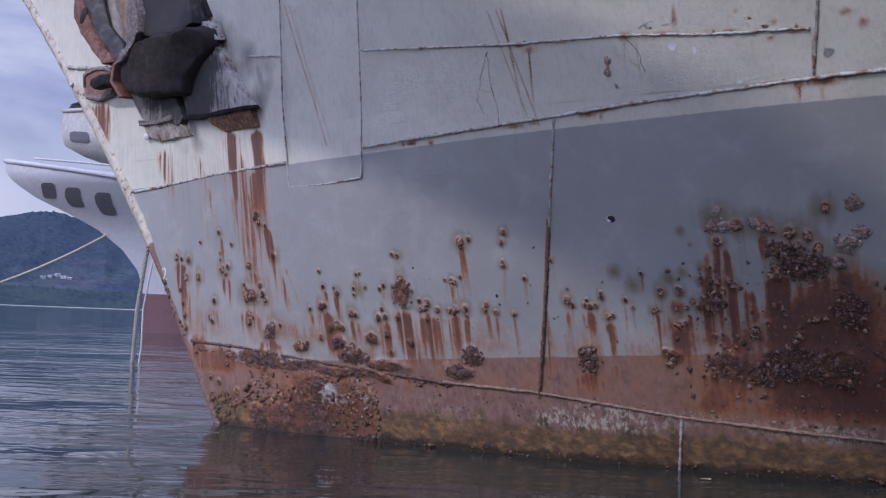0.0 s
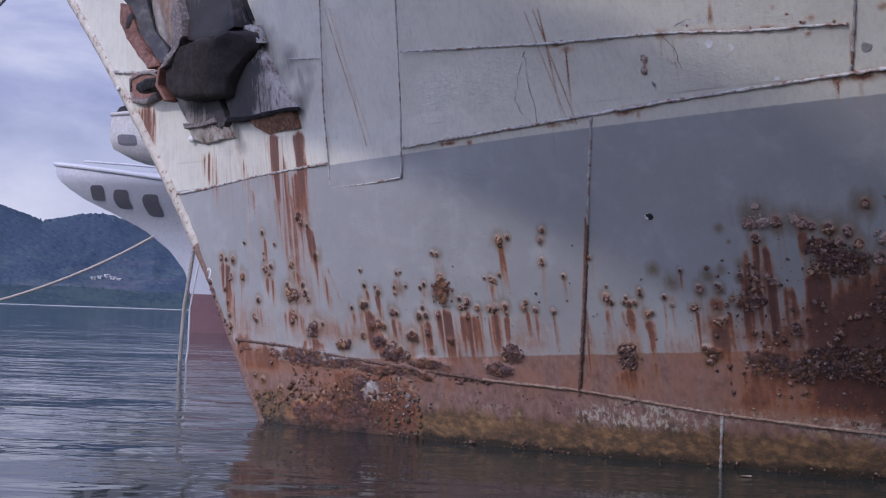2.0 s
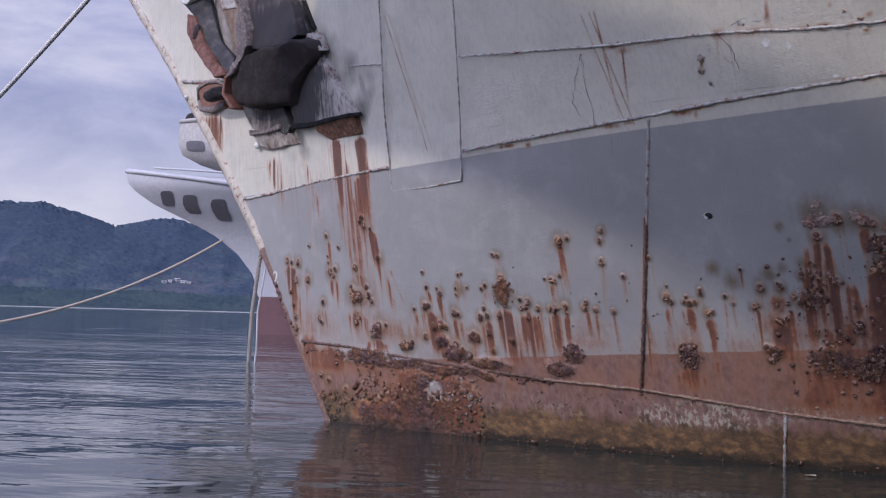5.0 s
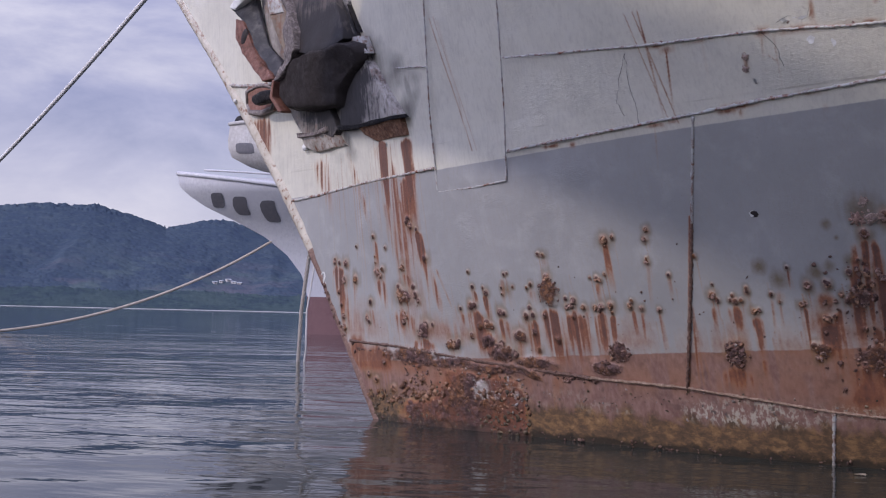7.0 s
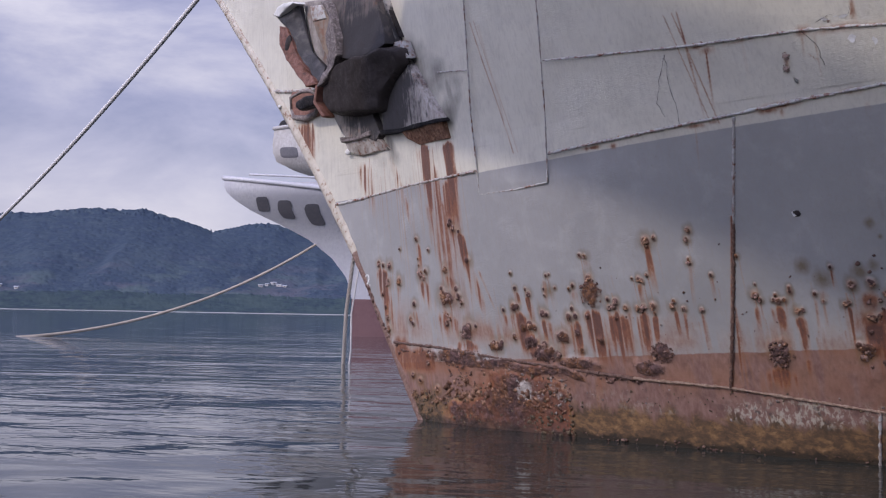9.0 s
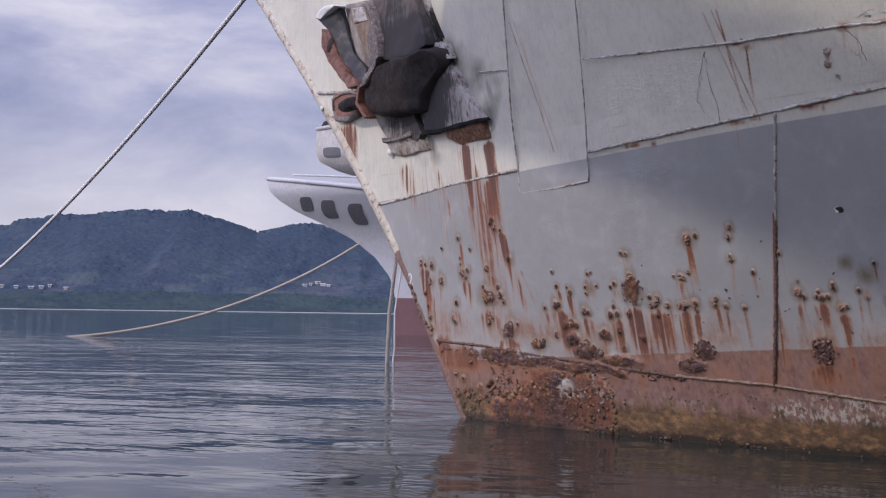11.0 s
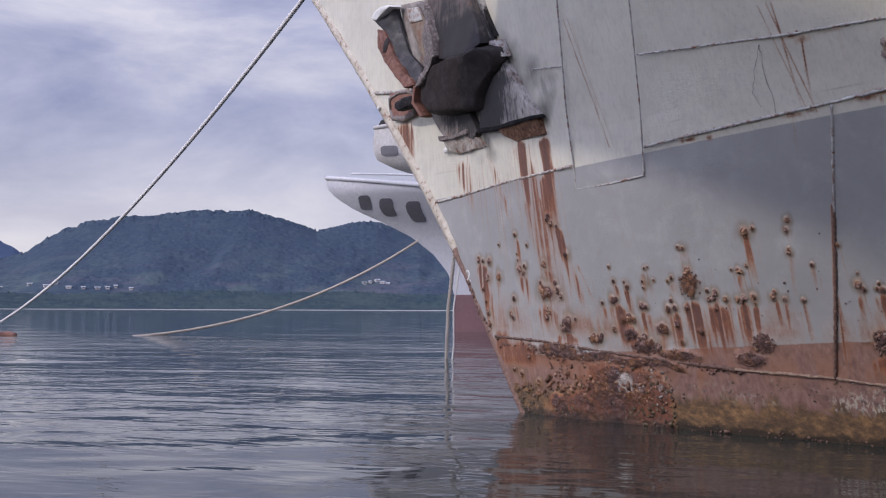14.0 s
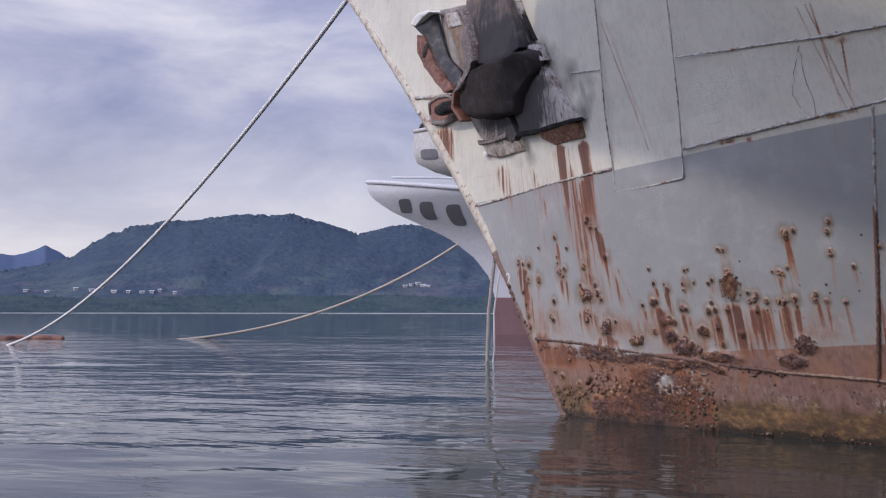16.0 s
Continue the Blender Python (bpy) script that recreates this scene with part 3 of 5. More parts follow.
# rust runs: top s, z, foot s, z, half widths, strength
RUNS = (
    numbers("7.66 1.75 7.47 0.97 0.087 0.098 0.80, 7.52 1.53 7.46 0.97 0.031 0.030 0.40, 7.31 1.53 7.28 0.95 0.030 0.029 0.30, 6.92 2.01 6.87 1.68 0.029 0.047 0.50, 6.87 1.59 6.75 1.24 0.093 0.080 0.55, 6.46 1.65 6.41 1.45 0.070 0.086 0.60, 6.51 2.49 6.27 0.93 0.167 0.178 0.38, 6.30 2.64 6.27 1.68 0.073 0.068 0.55, 6.17 2.08 6.01 1.40 0.051 0.064 0.65, 6.09 1.74 5.88 1.17 0.066 0.039 0.50, 5.93 1.68 5.72 1.18 0.016 0.015 0.40, 6.52 1.27 6.43 0.92 0.154 0.116 0.55")
    + numbers("6.25 0.96 6.20 0.79 0.129 0.174 0.80, 7.04 1.26 7.00 0.96 0.038 0.037 0.50, 5.64 1.24 5.65 1.04 0.045 0.037 0.60, 5.45 1.46 5.40 1.32 0.030 0.036 0.60, 5.47 1.27 5.42 0.80 0.102 0.100 0.80, 5.29 1.41 5.25 1.14 0.043 0.043 0.65, 5.32 1.05 5.27 0.75 0.099 0.070 0.70, 5.05 1.57 5.06 1.25 0.035 0.021 0.35, 5.11 1.19 5.07 0.90 0.069 0.068 0.60, 4.73 1.18 4.74 0.78 0.079 0.059 0.75, 4.84 1.18 4.81 0.99 0.047 0.040 0.50, 4.93 0.98 4.92 0.69 0.047 0.047 0.50")
    + numbers("4.51 1.75 4.50 1.65 0.052 0.039 0.25, 4.52 1.29 4.47 0.77 0.108 0.113 0.95, 4.69 1.47 4.67 1.29 0.040 0.039 0.40, 4.25 1.27 4.24 0.78 0.104 0.091 0.85, 4.34 1.27 4.28 1.06 0.031 0.025 0.40, 4.11 1.27 4.14 0.81 0.024 0.018 0.60, 3.96 1.27 3.98 0.82 0.053 0.065 0.70, 3.84 1.24 3.89 0.82 0.029 0.029 0.50, 3.94 1.53 3.95 1.33 0.030 0.030 0.40, 3.81 1.87 3.79 1.45 0.023 0.029 0.50, 3.41 1.67 3.43 1.32 0.016 0.022 0.45, 3.22 1.57 3.22 1.39 0.016 0.016 0.35")
    + numbers("3.69 1.28 3.71 0.83 0.034 0.034 0.50, 3.63 1.29 3.62 0.94 0.023 0.023 0.40, 3.54 1.27 3.56 0.89 0.017 0.011 0.50, 3.37 1.26 3.36 0.85 0.016 0.016 0.40, 2.85 1.33 2.86 1.07 0.025 0.026 0.40, 2.68 1.34 2.68 1.08 0.060 0.050 0.65, 2.75 0.83 2.78 0.59 0.101 0.112 0.70, 2.49 1.25 2.49 0.90 0.044 0.024 0.75, 2.49 0.90 2.50 0.70 0.024 0.025 0.40, 2.35 1.39 2.36 1.09 0.014 0.014 0.40, 2.29 1.35 2.29 1.14 0.014 0.014 0.30, 2.28 1.46 2.28 1.35 0.066 0.047 0.30")
    + numbers("2.19 1.62 2.19 1.46 0.009 0.009 0.50, 2.10 1.33 2.11 0.92 0.023 0.028 0.70, 1.92 1.22 1.94 0.90 0.081 0.082 0.75, 1.58 1.85 1.62 0.94 0.084 0.149 0.90, 1.45 1.56 1.49 0.95 0.105 0.130 0.85, 1.23 1.93 1.23 1.69 0.032 0.033 0.50, 1.14 1.65 1.17 0.96 0.088 0.092 0.65, 0.96 1.28 0.96 0.97 0.160 0.163 0.75, 0.70 1.69 0.72 0.99 0.151 0.178 0.85, 1.80 1.34 1.86 0.69 0.071 0.082 0.60, 1.62 0.94 1.65 0.57 0.175 0.179 0.70, 1.92 1.46 1.94 1.24 0.090 0.063 0.40")
    + numbers("9.25 3.71 9.12 3.06 0.201 0.140 0.70, 6.67 3.07 6.46 2.11 0.130 0.090 0.85, 6.21 3.04 6.17 2.10 0.082 0.060 0.75, 8.00 3.03 7.76 2.39 0.158 0.071 0.55, 7.33 3.03 7.14 2.47 0.058 0.053 0.50, 7.18 2.72 6.92 2.04 0.043 0.039 0.40, 9.08 3.06 8.79 2.64 0.058 0.045 0.45, 3.05 1.33 3.06 0.62 0.010 0.011 0.70, 3.06 1.33 3.00 0.62 0.010 0.010 0.50, 3.06 1.25 3.11 0.61 0.010 0.011 0.60, 5.31 0.75 5.33 0.47 0.098 0.070 0.50")
    + numbers("4.56 0.65 4.59 0.35 0.038 0.038 0.50, 4.92 0.63 4.93 0.44 0.080 0.066 0.35")
)
# rust patches: s, z, half width, half height, strength
PATCHES = (
    numbers("2.10 3.31 0.043 0.028 0.70, 1.84 3.29 0.123 0.024 0.60, 1.34 3.25 0.057 0.023 0.70, 1.07 3.19 0.026 0.016 0.60, 1.04 3.28 0.025 0.019 0.60, 1.08 3.28 0.018 0.016 0.50, 1.16 3.23 0.026 0.016 0.60, 1.29 3.37 0.019 0.016 0.50, 0.91 3.21 0.036 0.016 0.60, 0.80 3.07 0.014 0.130 0.60, 0.76 2.91 0.099 0.026 0.80, 0.91 2.90 0.051 0.027 0.70, 0.61 2.93 0.069 0.019 0.70, 1.11 2.91 0.060 0.020 0.75, 2.36 2.85 0.114 0.019 0.75, 1.83 2.88 0.059 0.018 0.60, 2.47 2.83 0.084 0.020 0.70, 0.59 3.29 0.040 0.021 0.60, 0.48 3.22 0.033 0.024 0.60, 1.72 3.39 0.016 0.061 0.65")
    + numbers("2.98 3.36 0.070 0.015 0.70, 2.91 3.32 0.050 0.027 0.60, 2.62 3.33 0.075 0.011 0.55, 4.22 2.74 0.081 0.014 0.80, 3.98 2.73 0.036 0.027 0.70, 3.12 2.79 0.083 0.017 0.70, 2.95 2.80 0.051 0.016 0.60, 2.26 3.13 0.018 0.052 0.60, 1.66 3.27 0.276 0.017 0.30, 0.89 2.91 0.319 0.020 0.35")
)
HIGH_RUNS = (
    numbers("2.11 3.30 2.12 3.12 0.009 0.013 0.55, 2.11 3.16 2.00 3.07 0.009 0.009 0.40, 0.76 2.89 0.76 2.72 0.014 0.014 0.50, 0.91 2.89 0.91 2.74 0.015 0.011 0.55, 2.36 2.82 2.36 2.74 0.023 0.023 0.35, 2.91 3.31 2.93 2.81 0.010 0.010 0.50, 3.11 3.63 3.02 2.79 0.010 0.010 0.45, 2.02 3.29 2.01 2.90 0.009 0.009 0.30, 2.59 3.31 2.58 3.02 0.014 0.014 0.25, 1.72 3.38 1.74 3.30 0.012 0.012 0.50, 1.72 2.79 1.72 2.71 0.017 0.017 0.30, 3.12 2.78 3.15 2.44 0.010 0.011 0.25, 1.20 3.19 1.20 3.03 0.007 0.008 0.30")
)

# slanting thin runs: from s, z to s, z, half width, strength
SLANTS = numbers("5.62 4.10 5.22 2.78 0.012 0.5, 5.56 4.10 5.16 2.78 0.008 0.4, 5.50 4.05 5.30 3.1 0.02 0.22, 3.16 3.62 2.90 2.76 0.008 0.6, 3.24 3.62 2.98 2.78 0.007 0.55, 2.93 2.05 3.22 0.58 0.018 0.75")
_r = random.Random(77)
HAIRS = []
for _s, _z, _q in SCABS:
    for _k in range(2 if _q > 0.04 else 1):
        HAIRS.append((_s + _r.uniform(-0.8, 0.8) * _q, _z - 0.3 * _q, _z - _r.uniform(0.12, 0.5), _r.uniform(0.004, 0.012), _r.uniform(0.25, 0.6)))
for _k in range(170):
    _s = _r.uniform(0.2, 7.6)
    _z = _r.gauss(1.2, 0.2)
    HAIRS.append((_s, _z, _z - _r.uniform(0.1, 0.4), _r.uniform(0.004, 0.016), _r.uniform(0.15, 0.5)))
for _k in range(34):
    _s, _z = _r.uniform(6.0, 8.1), _r.gauss(2.85, 0.15)
    HAIRS.append((_s, _z, _z - _r.uniform(0.3, 1.4), _r.uniform(0.006, 0.018), _r.uniform(0.15, 0.45)))


def stains(s, z):
    """Rust, crust, peeling, flaking, growth, green-brown halo and soot, each 0..1, over arrays of s and z."""
    wander = (fbm(s * 1.3, z * 1.7, 3, 5) - 0.5) * 0.10
    fray = fbm(s * 24, z * 3.0, 4, 9)
    streak = np.clip(3.0 * fbm(s * 24, z * 0.7, 3, 14) - 0.7, 0.22, 1.15)
    rust = np.zeros_like(s)
    halo = np.zeros_like(s)
    crust = np.zeros_like(s)
    for s0, z0, s1, z1, w0, w1, power in RUNS + HIGH_RUNS:
        wide = 2.2 * max(w0, w1) + 0.06
        near = (z < z0 + 0.05) & (z > z1 - 0.12 * (z0 - z1)) & (s > min(s0, s1) - wide) & (s < max(s0, s1) + wide)
        ss, zz = s[near], z[near]
        t = (z0 - zz) / (z0 - z1)
        c = s0 + (s1 - s0) * t + wander[near] * 0.35 * np.clip(t, 0, 1) * min(1.0, 8 * w0)
        u = np.abs(ss - c) / (w0 + (w1 - w0) * np.clip(t, 0, 1)) * (0.5 + 1.0 * fray[near])
        body = np.clip((1.45 - u) / 0.8, 0, 1)
        fade = np.clip((z0 - zz) / (0.5 * w0 + 0.02) + 0.2 - 0.5 * u, 0, 1) * np.clip((1.15 - t) / 0.75, 0, 1) ** 0.8
        rust[near] = np.maximum(rust[near], body * fade * power * 1.3 * (streak[near] if w0 > 0.02 else np.clip(streak[near], 0.5, 1.0)))
    for s0, z0, r in SCABS:
        near = (np.abs(s - s0) < r * 3) & (np.abs(z - z0) < r * 3)
        d = np.hypot(s[near] - s0, (z[near] - z0) * 0.9) / r
        rust[near] = np.maximum(rust[near], np.clip(1.25 - d * (0.5 + 0.7 * fray[near]), 0, 1) * 0.5)
        halo[near] = np.maximum(halo[near], np.clip(1.25 - d * 0.55 * (0.6 + 0.8 * fray[near]), 0, 0.55))
        crust[near] = np.maximum(crust[near], np.clip(1.2 - d, 0, 1))
    for s0, z0, r in HALOS:
        near = (np.abs(s - s0) < r * 2) & (np.abs(z - z0) < r * 2)
        d = np.hypot(s[near] - s0, z[near] - z0) / r
        halo[near] = np.maximum(halo[near], np.clip(1.1 - d * (0.45 + 0.8 * fray[near]), 0, 0.85))
    for s0, z0, ws, wz, power in PATCHES:
        near = (np.abs(s - s0) < ws * 2 + 0.05) & (np.abs(z - z0) < wz * 2 + 0.05)
        d = np.hypot((s[near] - s0) / ws, (z[near] - z0 + 0.02) / wz)
        rust[near] = np.maximum(rust[near], np.clip(1.3 - d * (0.3 + 0.8 * fray[near]), 0, 1) * 0.8 * power)
    for s0, z0, s1, z1, w, power in SLANTS:
        t = np.clip((z0 - z) / (z0 - z1), 0, 1)
        rust = np.maximum(rust, ((z < z0) & (z > z1)) * np.clip(1.4 - np.abs(s - s0 - (s1 - s0) * t - wander * 0.15) / w, 0, 1) * power * (0.5 + 0.7 * fray))
    for s0, z0, z1, w, power in HAIRS:
        near = (np.abs(s - s0) < 0.16) & (z < z0 + 0.01) & (z > z1)
        t = (z0 - z[near]) / (z0 - z1)
        c = s0 - 0.05 * (z0 - z[near]) + wander[near] * t * 0.4
        rust[near] = np.maximum(rust[near], np.clip(1.3 - np.abs(s[near] - c) / (w * (0.7 + 0.6 * t)), 0, 1) * np.clip(1.1 - t, 0, 1) ** 0.7 * power)
    ragged = fbm(s * 3, z * 3, 4, 21) - 0.5
    comb = 0.6 * fbm(s * 4.5, z * 1.1, 4, 34) + 0.4 * fbm(s * 19, z * 0.5, 4, 35)
    wash = np.clip((z - 0.80) / 0.2, 0, 1) * np.clip((1.3 + ragged * 0.6 - z) / 0.4, 0, 1) * np.clip(comb * 3.4 - 1.3, 0, 0.45)
    rust = np.maximum(rust, wash)
    # the broad rusted field aft: olive-brown above, red-brown below
    field = np.clip((2.25 - s + 1.4 * ragged) / 0.8, 0, 1) * np.clip((1.46 + 0.5 * (comb - 0.5) + 0.32 * np.clip(1.6 - s, 0, 1) - z) / 0.3, 0, 1) * np.clip((z - 0.40 - 0.2 * (comb - 0.5)) / 0.2, 0, 1)
    rust = np.maximum(rust, field * np.clip(2.4 * comb - 0.35, 0.45, 0.95))
    halo = np.maximum(halo, field * np.clip((z - 1.0) / 0.4, 0, 1) * np.clip(fbm(s * 2.5, z * 1.5, 3, 37) * 2.2 - 0.6, 0, 0.75))
    bowfoot = np.clip((s - 6.2 + ragged) / 0.5, 0, 1) * np.clip((z - 0.5) / 0.1, 0, 1) * np.clip((0.98 + 0.5 * ragged - z) / 0.2, 0, 1)
    rust = np.maximum(rust, bowfoot * np.clip(1.6 * comb - 0.15, 0, 0.7))
    # the fouled forefoot
    fore = np.clip((s - 4.93 + ragged * 0.12) / 0.06, 0, 1) * np.clip((0.66 + ragged * 0.25 + 0.03 * (s - 5) - z) / 0.12, 0, 1)
    fore *= np.clip((6.35 + ragged * 0.9 - s) / 0.3 + np.clip((0.34 - z) / 0.1, 0, 1), 0, 1)
    band = np.clip((s - 4.4 + ragged * 0.8) / 0.3, 0, 1) * np.clip((6.9 - s) / 0.3, 0, 1) * np.exp(-((z - (0.62 + 0.05 * (s - 4.4) + 0.02 * np.sin(s * 9))) / 0.06) ** 2)
    lower = np.clip((z - 0.42) / 0.2, 0, 1) * np.clip((1.0 - z) / 0.3, 0, 1) * np.clip(fbm(s * 7, z * 0.9, 4, 40) * 2.2 - 0.85, 0, 0.26)
    rust = np.maximum(rust, np.maximum(fore * np.clip(0.3 + 1.1 * fbm(s * 6, z * 6, 3, 42), 0, 0.9), lower))
    crust = np.maximum(crust, np.maximum(fore * np.clip(0.5 + 1.4 * ragged, 0, 0.8), band * 0.8))
    for s0, z0, ws, wz, count in CLUSTERS:
        d = np.hypot((s - s0) / ws, (z - z0) / wz)
        crust = np.maximum(crust, np.clip(1.35 - d * (0.7 + 0.6 * fray), 0, 1))
    growth = np.clip(crust, 0, 1)
    peel = np.clip(fbm(s * 1.6, z * 2.2, 4, 70) * 6 - 3.25, 0, 1) * (z > 2.9)
    peel = np.maximum(peel, np.clip(fbm(s * 2.4, z * 2.4, 4, 71) * 6 - 3.6, 0, 1) * 0.8)
    flake = np.exp(-((z - 0.40 + 0.02 * (s - 3)) / 0.10) ** 2) * (s < 4.95) * np.clip(fbm(s * 1.1, z * 3, 3, 80) * 3 - 0.8, 0, 1)
    flake = np.maximum(flake, fore * np.exp(-((s - 5.45) / 0.2) ** 2 - ((z - 0.45) / 0.14) ** 2))
    flake = np.maximum(flake, 0.8 * fore * np.exp(-((s - 5.08) / 0.15) ** 2 - ((z - 0.45) / 0.17) ** 2))
    smoke = fbm(s * 3.2, z * 3.2, 4, 91)
    soot = np.clip(1.5 - np.hypot((s - 7.2) / 0.75, (z - 3.62) / 0.42) + (smoke - 0.5) * 1.4, 0, 1)
    soot = np.maximum(soot, np.clip(1.2 - np.hypot((s - 6.16) / 0.16, (z - 3.28) / 0.20) + (smoke - 0.5) * 1.6, 0, 0.75))
    soot = np.maximum(soot, np.clip(1.1 - np.hypot((s - 6.05 - 0.25 * (z - 3.3)) / 0.05, (z - 3.42) / 0.25) + (smoke - 0.5), 0, 0.5))
    soot = np.maximum(soot, np.clip(1.2 - np.hypot((s - 7.35 - 0.5 * (z - 3.2)) / 0.13, (z - 3.15) / 0.32) + (smoke - 0.5) * 1.4, 0, 0.9))
    return np.clip(rust, 0, 1), np.clip(crust, 0, 1), peel, flake, growth, halo, soot


def hull_side(parent):
    """The near side of the bow as one plated sheet, from below the water to the deck edge."""
    zs = np.concatenate([np.linspace(-1.2, -0.1, 8)[:-1], np.arange(-0.1, 4.2, 0.0125), np.linspace(4.2, 6.9, 55)])
    u = np.concatenate([np.linspace(-14.0, -1.3, 40)[:-1], np.linspace(-1.3, 7.1, 740)])
    u = (u + 14.0) / 21.1
    Z = np.repeat(zs[:, None], len(u), 1)
    S = -14.0 + u[None, :] * (stem_s(Z) + 14.0)
    rust, crust, peel, flake, growth, halo, soot = stains(S, Z)
    dents = (fbm(S * 0.55, Z * 0.6, 3, 2) - 0.5) * 0.05 + (fbm(S * 1.9, Z * 1.6, 3, 3) - 0.5) * 0.012
    knuckle = -0.055 * np.clip(S - 3.6, 0, 1.1) * np.clip((6.5 - S) / 1.8, 0, 1) * np.clip((Z - 2.5) / 0.5, 0, 1)
    grow = growth * (fbm(S * 19, Z * 19, 4, 11) * 0.06 - 0.008) + rust * 0.002 * fbm(S * 30, Z * 20, 3, 12)
    free = np.clip((stem_s(Z) - S) / 0.25, 0, 1)
    N = (dents + knuckle) * free + grow
    Dd = hull_d(S, Z) + N
    V = np.stack([AHEAD.x * S + OUT.x * Dd, AHEAD.y * S + OUT.y * Dd, Z], -1).reshape(-1, 3)
    r, c = len(zs), len(u)
    idx = np.arange(r * c).reshape(r, c)
    F = np.stack([idx[:-1, :-1], idx[:-1, 1:], idx[1:, 1:], idx[1:, :-1]], -1).reshape(-1, 4)[:, ::-1]
    ob = raw("hull_side", V.tolist(), F.tolist(), HULL, parent, "grey painted hull plating streaked with rust")
    for name, values in (("rust", rust), ("crust", crust), ("peel", peel), ("flake", flake), ("halo", halo), ("soot", soot), ("upper", Z - (2.79 - 0.024 * S)),
                         ("boot", Z - (1.12 - 0.0655 * S)), ("tide", Z - 0.33)):
        ob.data.attributes.new(name, "FLOAT", "POINT").data.foreach_set("value", np.ascontiguousarray(values, dtype=np.float32).ravel())
    return ob


# ---- the derelict ship ----
ship = thing("cargo_ship", on_hull(7.1, 0.0), "rusting grey steel ship bow moored in still water", "ship")
hull_side(ship)


def far_side_and_deck(parent):
    """The hidden side mirrors the near one about the keel line; the deck closes the top."""
    keel = Vector((-0.985, 0.17, 0)).normalized()
    lateral = Vector((keel.y, -keel.x, 0))
    foot = on_hull(7.1, 0.0)
    zs = list(np.linspace(-1.2, 6.9, 28))
    us = list(np.linspace(0, 1, 40))
    V, near_top, far_top = [], [], []
    for z in zs:
        tip = on_hull(float(stem_s(z)), z)
        for uu in us:
            s = -14 + uu * (float(stem_s(z)) + 14)
            p = on_hull(s, z)
            off = p - tip
            b = off.dot(lateral)
            q = p - lateral * (2 * b)
            V.append(q)
            if z == zs[-1]:
                near_top.append(p)
                far_top.append(q)
    c = len(us)
    F = [(i * c + j, i * c + j + 1, (i + 1) * c + j + 1, (i + 1) * c + j) for i in range(len(zs) - 1) for j in range(c - 1)]
    raw("far_side", V, F, WHITE_OLD, parent)
    n = len(near_top)
    k6 = int(len(zs) * 0.9)
    lateral_row = V[k6 * c:(k6 + 1) * c]
    tip = float(stem_s(zs[k6]))
    near_row = [on_hull(-14 + uu * (tip + 14), zs[k6], -0.02) for uu in us]
    raw("deck", near_row + lateral_row, [(j, j + 1, n + j + 1, n + j) for j in range(n - 1)], WHITE_OLD, parent)
    for name, edge in (("bulwark_rail", near_top), ("bulwark_rail", far_top)):
        part(name, tube(bmesh.new(), edge, 0.08, 8), WELD, parent)


far_side_and_deck(ship)


def stem_bar(parent):
    bm = bmesh.new()
    rings = []
    zs = np.arange(-1.1, 6.95, 0.06)
    rng = random.Random(4)
    for z in zs:
        s = float(stem_s(z))
        p = on_hull(s, z)
        t = (on_hull(float(stem_s(z + 0.05)), z + 0.05) - p).normalized()
        f = (AHEAD - t * AHEAD.dot(t)).normalized()
        o = t.cross(f).normalized()
        if o.dot(OUT) < 0:
            o = -o
        wide = 1.0 if z > 2.1 else max(0.5, 1.0 - (2.1 - z) * 1.4) * (0.85 + 0.35 * rng.random())
        ring = []
        for k in range(10):
            a = 2 * math.pi * k / 10
            wob = 1 + (rng.random() - 0.5) * 0.12
            ring.append(bm.verts.new(p + (o * (-0.03 + 0.09 * math.cos(a) * wob) + f * (-0.075 + 0.09 * math.sin(a) * wob)) * wide))
        rings.append(ring)
    for a, b in zip(rings, rings[1:]):
        for k in range(10):
            bm.faces.new((a[k], a[(k + 1) % 10], b[(k + 1) % 10], b[k]))
    bmesh.ops.recalc_face_normals(bm, faces=list(bm.faces))
    cut = [f for f in bm.faces if f.calc_center_median().z < 1.95]
    low = bm.copy()
    bmesh.ops.delete(bm, geom=cut, context="FACES")
    low.faces.ensure_lookup_table()
    bmesh.ops.delete(low, geom=[f for f in low.faces if f.calc_center_median().z >= 1.95], context="FACES")
    part("stem_bar", bm, CREAM, parent, "cream painted stem bar with chipped edges")
    part("stem_foot", low, LUMP, parent, "dark rusted foot of the stem")


stem_bar(ship)


def bead(points, radius, material, label="", seed=1, step=0.022):
    """A weld bead with a lumpy section along (s, z) points."""
    rng = random.Random(seed)
    pts = along(points, step)
    centre = [on_plate(float(s), float(z + (rng.random() - 0.5) * 0.008), radius * 0.25) for s, z in pts]
    rad = [radius * (0.6 + 0.75 * rng.random()) for _ in pts]
    return part("weld_seam", tube(bmesh.new(), centre, rad, 7), material, ship, label)


